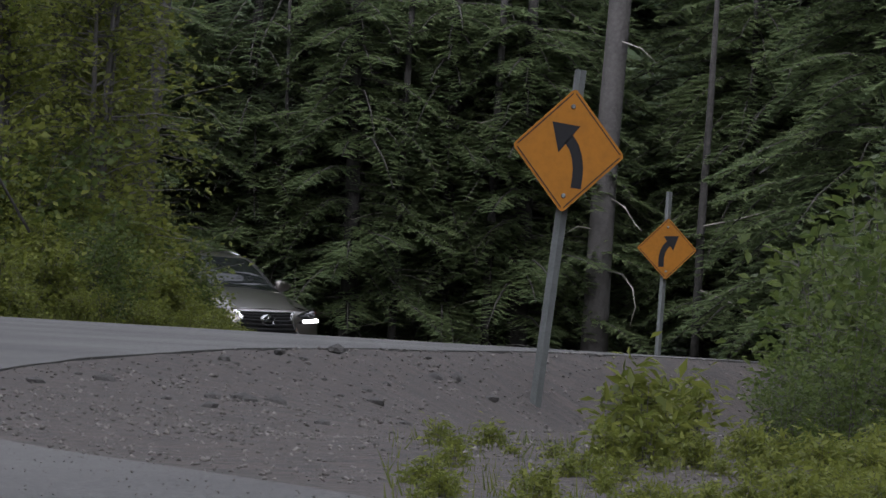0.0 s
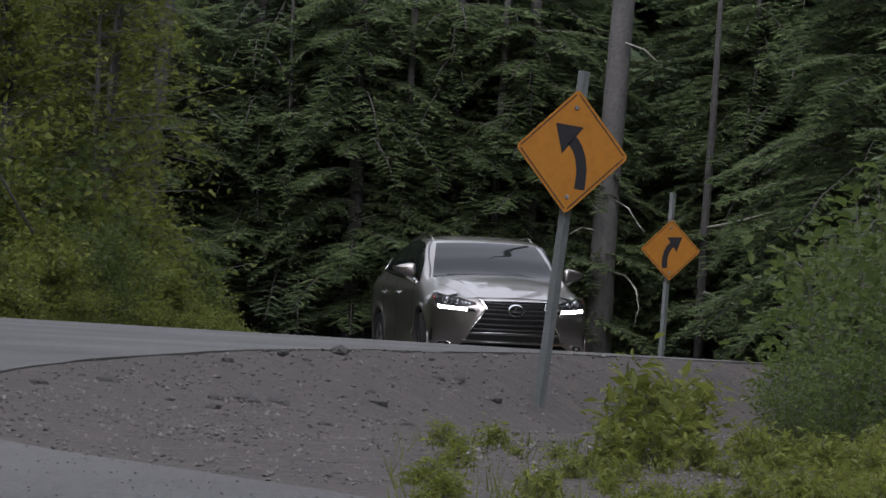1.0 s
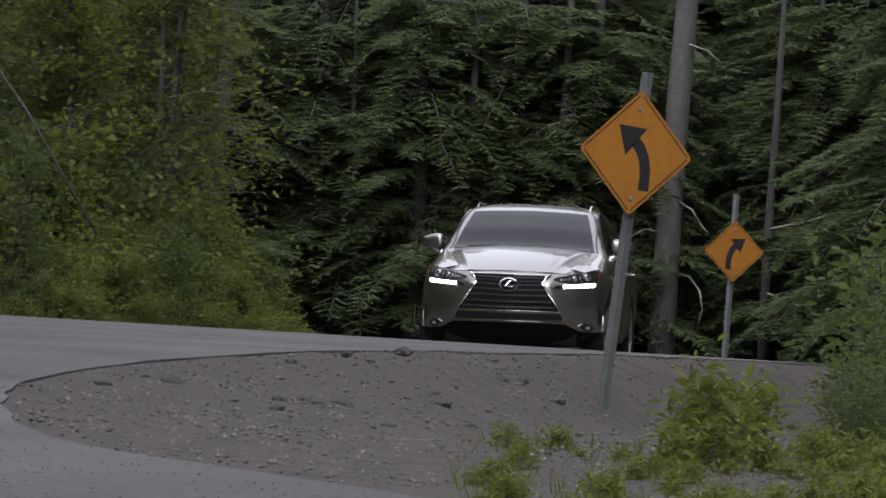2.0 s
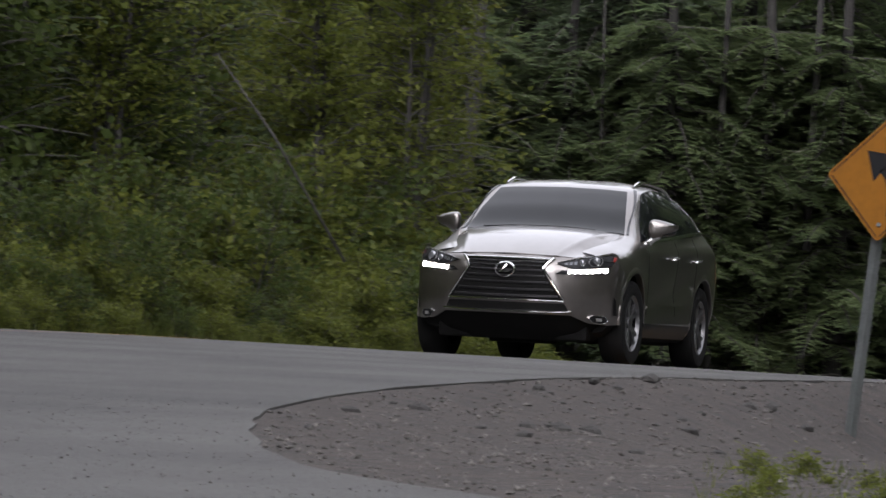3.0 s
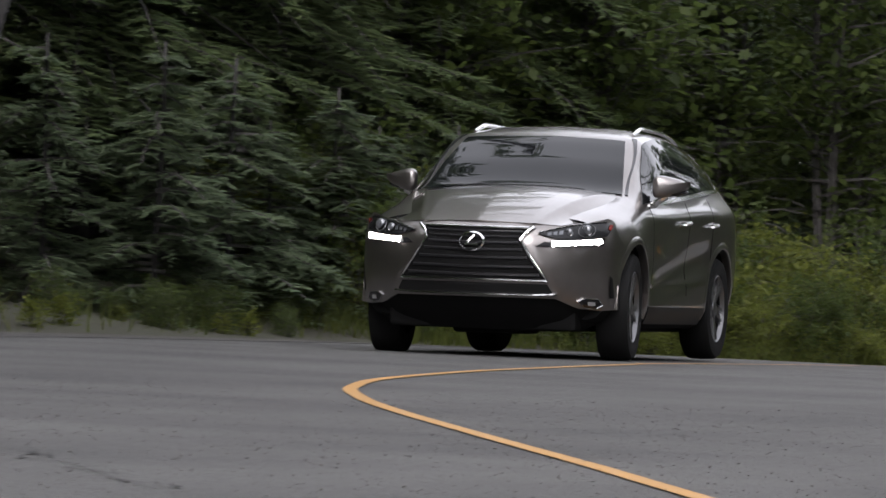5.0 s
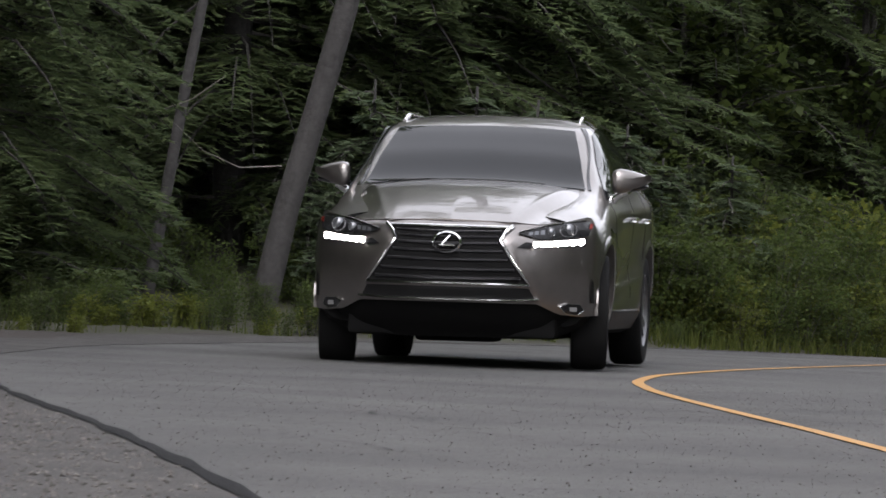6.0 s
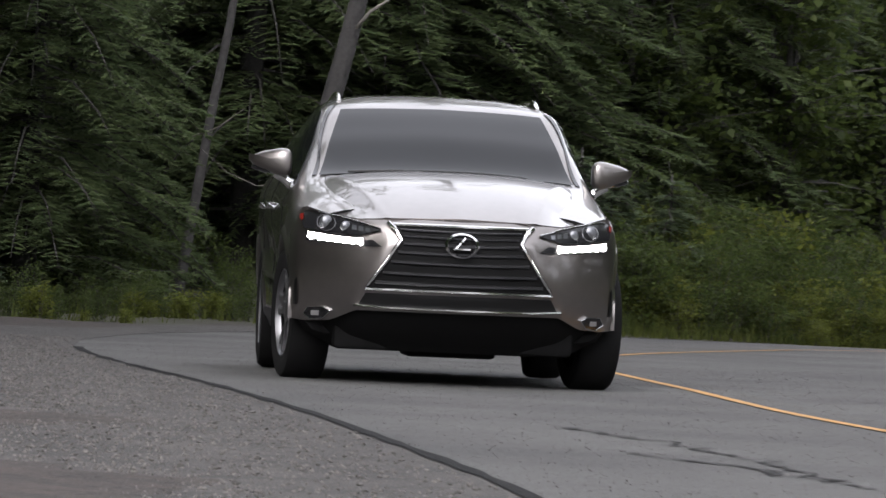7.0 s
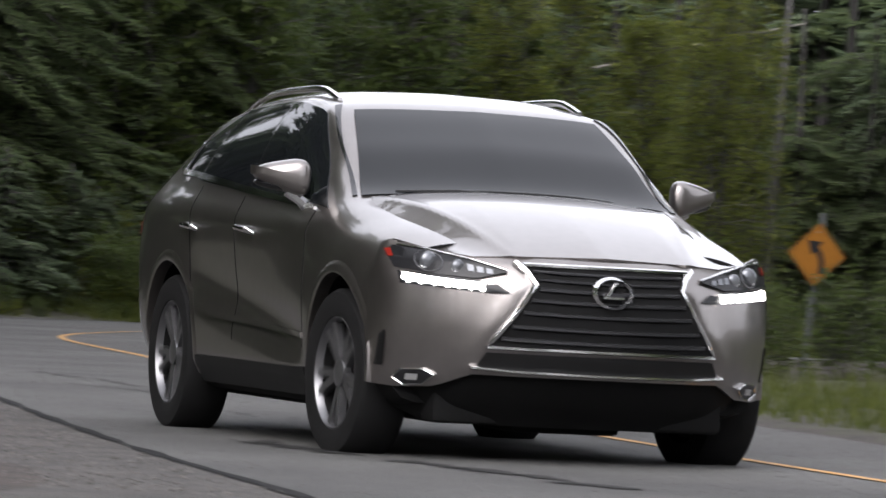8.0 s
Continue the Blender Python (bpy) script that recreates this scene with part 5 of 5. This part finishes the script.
# ---- road signs ----
def sign(base, top, centre, diag, arrow, label, w=1.0, tilt=0.0):
    """A diamond warning sign on a square steel post; arrow is its outline in the sign's plane."""
    s = new("road_sign", None)
    tagged(s, label, "road sign", "warning signs at the bend")
    b, t, c = Vector(base), Vector(top), Vector(centre)
    bm = bmesh.new()
    v, f = tube_data([b, t], [.036, .036], 4)
    q = [bm.verts.new(p) for p in v]
    for g in f:
        bm.faces.new([q[i] for i in g])
    part("post", bm, M_GALV, s, "grey galvanized steel post", smooth=False)
    R = Matrix.Translation(c) @ pose(0, 0, 0, 90, tilt, 0)
    h = diag / 2

    def plate(name, outline, z0, z1, material, label=""):
        bm = bmesh.new()
        lo = [bm.verts.new(R @ Vector((x * w, y, z0))) for x, y in outline]
        hi = [bm.verts.new(R @ Vector((x * w, y, z1))) for x, y in outline]
        bm.faces.new(hi)
        bm.faces.new(lo[::-1])
        n = len(outline)
        for i in range(n):
            bm.faces.new((lo[i], lo[(i + 1) % n], hi[(i + 1) % n], hi[i]))
        bmesh.ops.triangulate(bm, faces=[f for f in bm.faces if len(f.verts) > 4])
        return part(name, bm, material, s, label, smooth=False)

    def diamond(r, cut):
        out = []
        for k in range(4):
            a = math.pi / 2 * k
            d, e = Vector((math.cos(a), math.sin(a))), Vector((-math.sin(a), math.cos(a)))
            for u in (-1, -0.4, 0.4, 1):
                out.append(tuple(d * (r - cut * (1 + 0.5 * (abs(u) ** 2) - 0.5) ) + e * cut * u))
        return out

    plate("panel", diamond(h, h * .06), .040, .046, M_SIGN, "orange-yellow reflective panel")
    # black border as four bars
    for k in range(4):
        a = math.pi / 2 * k
        d, e = Vector((math.cos(a), math.sin(a))), Vector((-math.sin(a), math.cos(a)))
        ro, ri = h * .945, h * .918
        plate("border", [tuple(d * (ro * .975) + e * ro * .025), tuple(d * ro * .025 + e * (ro * .975)), tuple(d * ri * .025 + e * (ri * .975)), tuple(d * (ri * .975) + e * ri * .025)], .047, .0485, M_SIGNBLACK)
    rt, lf, head = arrow
    bm = bmesh.new()
    for quad in [(rt[i], rt[i + 1], lf[i + 1], lf[i]) for i in range(len(rt) - 1)] + [head]:
        lo = [bm.verts.new(R @ Vector((x * h * w, y * h, .044))) for x, y in quad]
        hi = [bm.verts.new(R @ Vector((x * h * w, y * h, .0485))) for x, y in quad]
        bm.faces.new(hi)
        for i in range(len(quad)):
            k = (i + 1) % len(quad)
            bm.faces.new((lo[i], lo[k], hi[k], hi[i]))
    bmesh.ops.remove_doubles(bm, verts=bm.verts, dist=1e-5)
    part("arrow", bm, M_SIGNBLACK, s, "bold black curved arrow", smooth=False)
    for y in (.70, -.72):
        bm = bmesh.new()
        bmesh.ops.create_cone(bm, cap_ends=True, segments=12, radius1=.014, radius2=.010, depth=.014, matrix=R @ Matrix.Translation((0, y * h, .054)))
        part("bolt", bm, M_GALV, s)
    return s


def curve_arrow(flip=1, dx=0.0):
    """Outline of an arrow that rises and bends to one side (flip 1: to the left)."""
    mid = [(0.17, -0.585), (0.177, -0.42), (0.172, -0.27), (0.13, -0.09), (0.06, 0.06), (-0.05, 0.185)]
    lf, rt = [], []
    for i, p in enumerate(mid):
        a, b = mid[max(i - 1, 0)], mid[min(i + 1, len(mid) - 1)]
        d = Vector((b[0] - a[0], b[1] - a[1])).normalized()
        n = Vector((-d.y, d.x)) * 0.092
        lf.append((p[0] + n.x, p[1] + n.y)), rt.append((p[0] - n.x, p[1] - n.y))
    head = [(-0.205, -0.05), (-0.37, 0.43), (0.13, 0.40)]
    return [[(x * flip + dx, y) for x, y in q] for q in (rt, lf, head)]


sign((1.035, 36, -1.0), (1.255, 36, 1.40), (1.198, 35.95, 0.905), 0.765, curve_arrow(1, 0.03), "orange-yellow diamond warning sign with a bending arrow on the gravel", 0.90, 4.0)
sign((3.47, 70, -1.4), (3.55, 70, 1.33), (3.545, 69.95, 0.655), 0.735, curve_arrow(-1), "orange-yellow diamond warning sign with a bending arrow by the woods", 0.97, 0.5)


# ---- stones ----
def stones():
    kinds = []
    for k in range(4):
        bm = bmesh.new()
        bmesh.ops.create_icosphere(bm, subdivisions=1, radius=1)
        for v in bm.verts:
            v.co *= 1 + 0.35 * noise.noise(v.co * 1.3 + Vector((k * 7, 0, 0)))
            v.co.z *= 0.6
        me = bpy.data.meshes.new("stone")
        bm.to_mesh(me)
        bm.free()
        me.materials.append(M_STONE)
        kinds.append(me)
    for x, y, r in ((-0.13, 32.5, .05), (-0.42, 30.4, .035), (0.08, 28.6, .045), (-0.35, 25.2, .045), (-0.45, 23.3, .05), (-0.42, 22.8, .035), (0.55, 34.2, .05), (0.42, 33.4, .04), (0.75, 34.0, .045), (-0.1, 24.0, .035), (1.9, 38.5, .05), (2.3, 38.0, .04)):
        ob = new("stone", kinds[int(rng.integers(4))])
        ob.matrix_basis = Matrix.Translation((x, y, gz(x, y) + r * 0.1)) @ pose(0, 0, 0, 0, 0, rng.uniform(0, 360)) @ Matrix.Diagonal((r * 1.3, r, r, 1))
        tagged(ob, "dark loose stone lying on the gravel", "stone", "stones on the gravel")
    for k in range(70):
        y = rng.uniform(19, 44)
        x = right_x(y)[0] + 0.15 + rng.random() * 2.6
        r = 0.012 + 0.028 * rng.random() ** 2
        ob = new("stone", kinds[int(rng.integers(4))])
        ob.matrix_basis = Matrix.Translation((x, y, gz(x, y) + r * 0.1)) @ pose(0, 0, 0, 0, 0, rng.uniform(0, 360)) @ Matrix.Diagonal((r * 1.4, r, r, 1))
        tagged(ob, "dark loose stone lying on the gravel", "stone", "stones on the gravel")
    # pebbles
    n = 16000
    y = rng.uniform(13, 50, n)
    x = right_x(y) + rng.uniform(0.0, 1, n) ** 0.8 * np.interp(y, [13, 25, 50], [1.5, 3.5, 3])
    r = 0.003 + 0.009 * rng.random(n) ** 2.5 * np.interp(y, [13, 40], [0.8, 1.6])
    o = np.array([[1, 0, 0], [-1, 0, 0], [0, 1, 0], [0, -1, 0], [0, 0, .8], [0, 0, -.5]])
    f = np.array([[0, 2, 4], [2, 1, 4], [1, 3, 4], [3, 0, 4], [2, 0, 5], [1, 2, 5], [3, 1, 5], [0, 3, 5]])
    C = np.stack([x, y, ground_z(x, y) + r * .2], 1)
    V = (C[:, None] + (o[None] + rng.normal(0, .25, (n, 6, 3))) * r[:, None, None]).reshape(-1, 3)
    me = tri_mesh("pebbles", V, (f[None] + np.arange(n)[:, None, None] * 6).reshape(-1, 3))
    me.materials.append(M_STONE_MIX)
    tagged(new("pebbles", me), "loose grey pebbles scattered over the gravel", "gravel", kind="stuff")
    n = 70000
    y = rng.uniform(-14, 22, n)
    on = rng.random(n) < 0.3
    x = np.where(on, left_x(y) + (right_x(y) - left_x(y)) * rng.random(n), left_x(y) - 0.03 - 2.6 * rng.random(n) ** 0.8)
    r = np.where(on, 0.0016 + 0.003 * rng.random(n) ** 3, 0.003 + 0.008 * rng.random(n) ** 2.2)
    C = np.stack([x, y, road_z(y) + 0.009 + r * .2], 1)
    V = (C[:, None] + (o[None] + rng.normal(0, .25, (n, 6, 3))) * r[:, None, None]).reshape(-1, 3)
    me = tri_mesh("road_grit", V, (f[None] + np.arange(n)[:, None, None] * 6).reshape(-1, 3))
    me.materials.append(M_STONE_MIX)
    tagged(new("road_grit", me), "fine loose grit on the road and its shoulder", "gravel", kind="stuff")


M_STONE_MIX = mat("pebble", (0.135, 0.126, 0.116), 0.9, 0, 0.5, 6.0, 0, 0.85, color2=(0.035, 0.032, 0.029))
stones()


# ---- what moves ----
def motions():
    rows = [
        (0.0, pose(-2.12, 72.95, -1.20, 0, -0.60, -64.4)),
        (0.5, pose(-0.05, 71.08, -1.07, 0, -0.80, -71.9)),
        (1.0, pose(1.26, 67.13, -0.93, 0.3, -0.60, -80.5)),
        (2.5, pose(0.45, 56.26, -0.54, 0.5, -0.40, -101.4)),
        (3.0, pose(-0.98, 52.22, -0.42, 0, -0.36, -102.7)),
        (3.5, pose(-2.50, 48.22, -0.35, 0, -0.24, -102.8)),
        (4.2, pose(-4.72, 43.84, -0.28, 0.3, -0.09, -100.7)),
        (5.3, pose(-6.80, 33.73, -0.29, 0.58, 0.50, -91.1)),
        (5.5, pose(-6.91, 31.70, -0.32, 0.65, 0.45, -89.0)),
        (6.0, pose(-6.72, 26.29, -0.35, 0.8, 0.47, -83.5)),
        (6.5, pose(-5.69, 19.95, -0.39, 0.6, 0.52, -78.7)),
        (7.0, pose(-3.62, 12.06, -0.43, 0.2, 0.56, -72.3)),
        (7.5, pose(-0.59, 3.06, -0.50, 0.1, 0.55, -67.6)),
        (8.0, pose(3.34, -7.42, -0.62, -0.3, 0.80, -63.3)),
    ]
    walk(car, rows)
    # the wheels roll with the ground covered, and the front pair steers a little
    for i, w in enumerate(wheels):
        x, side = (1.33, -1.33)[i // 2], (1, -1)[i % 2]
        spin, out, last = 0.0, [], None
        t = 0.0
        while t < 8.001:
            steer = float(np.interp(t, [0, 1, 2.5, 4.2, 5.5, 7, 8], [-7, -8, -4, 3, 6, 7, 4])) if i < 2 else 0.0
            out.append((t, pose(x, .795 * side, .366, 0, 0, steer) @ pose(0, 0, 0, 0, spin, 0)))
            spin += 80
            t += 1 / 15
        walk(w, out)


motions()
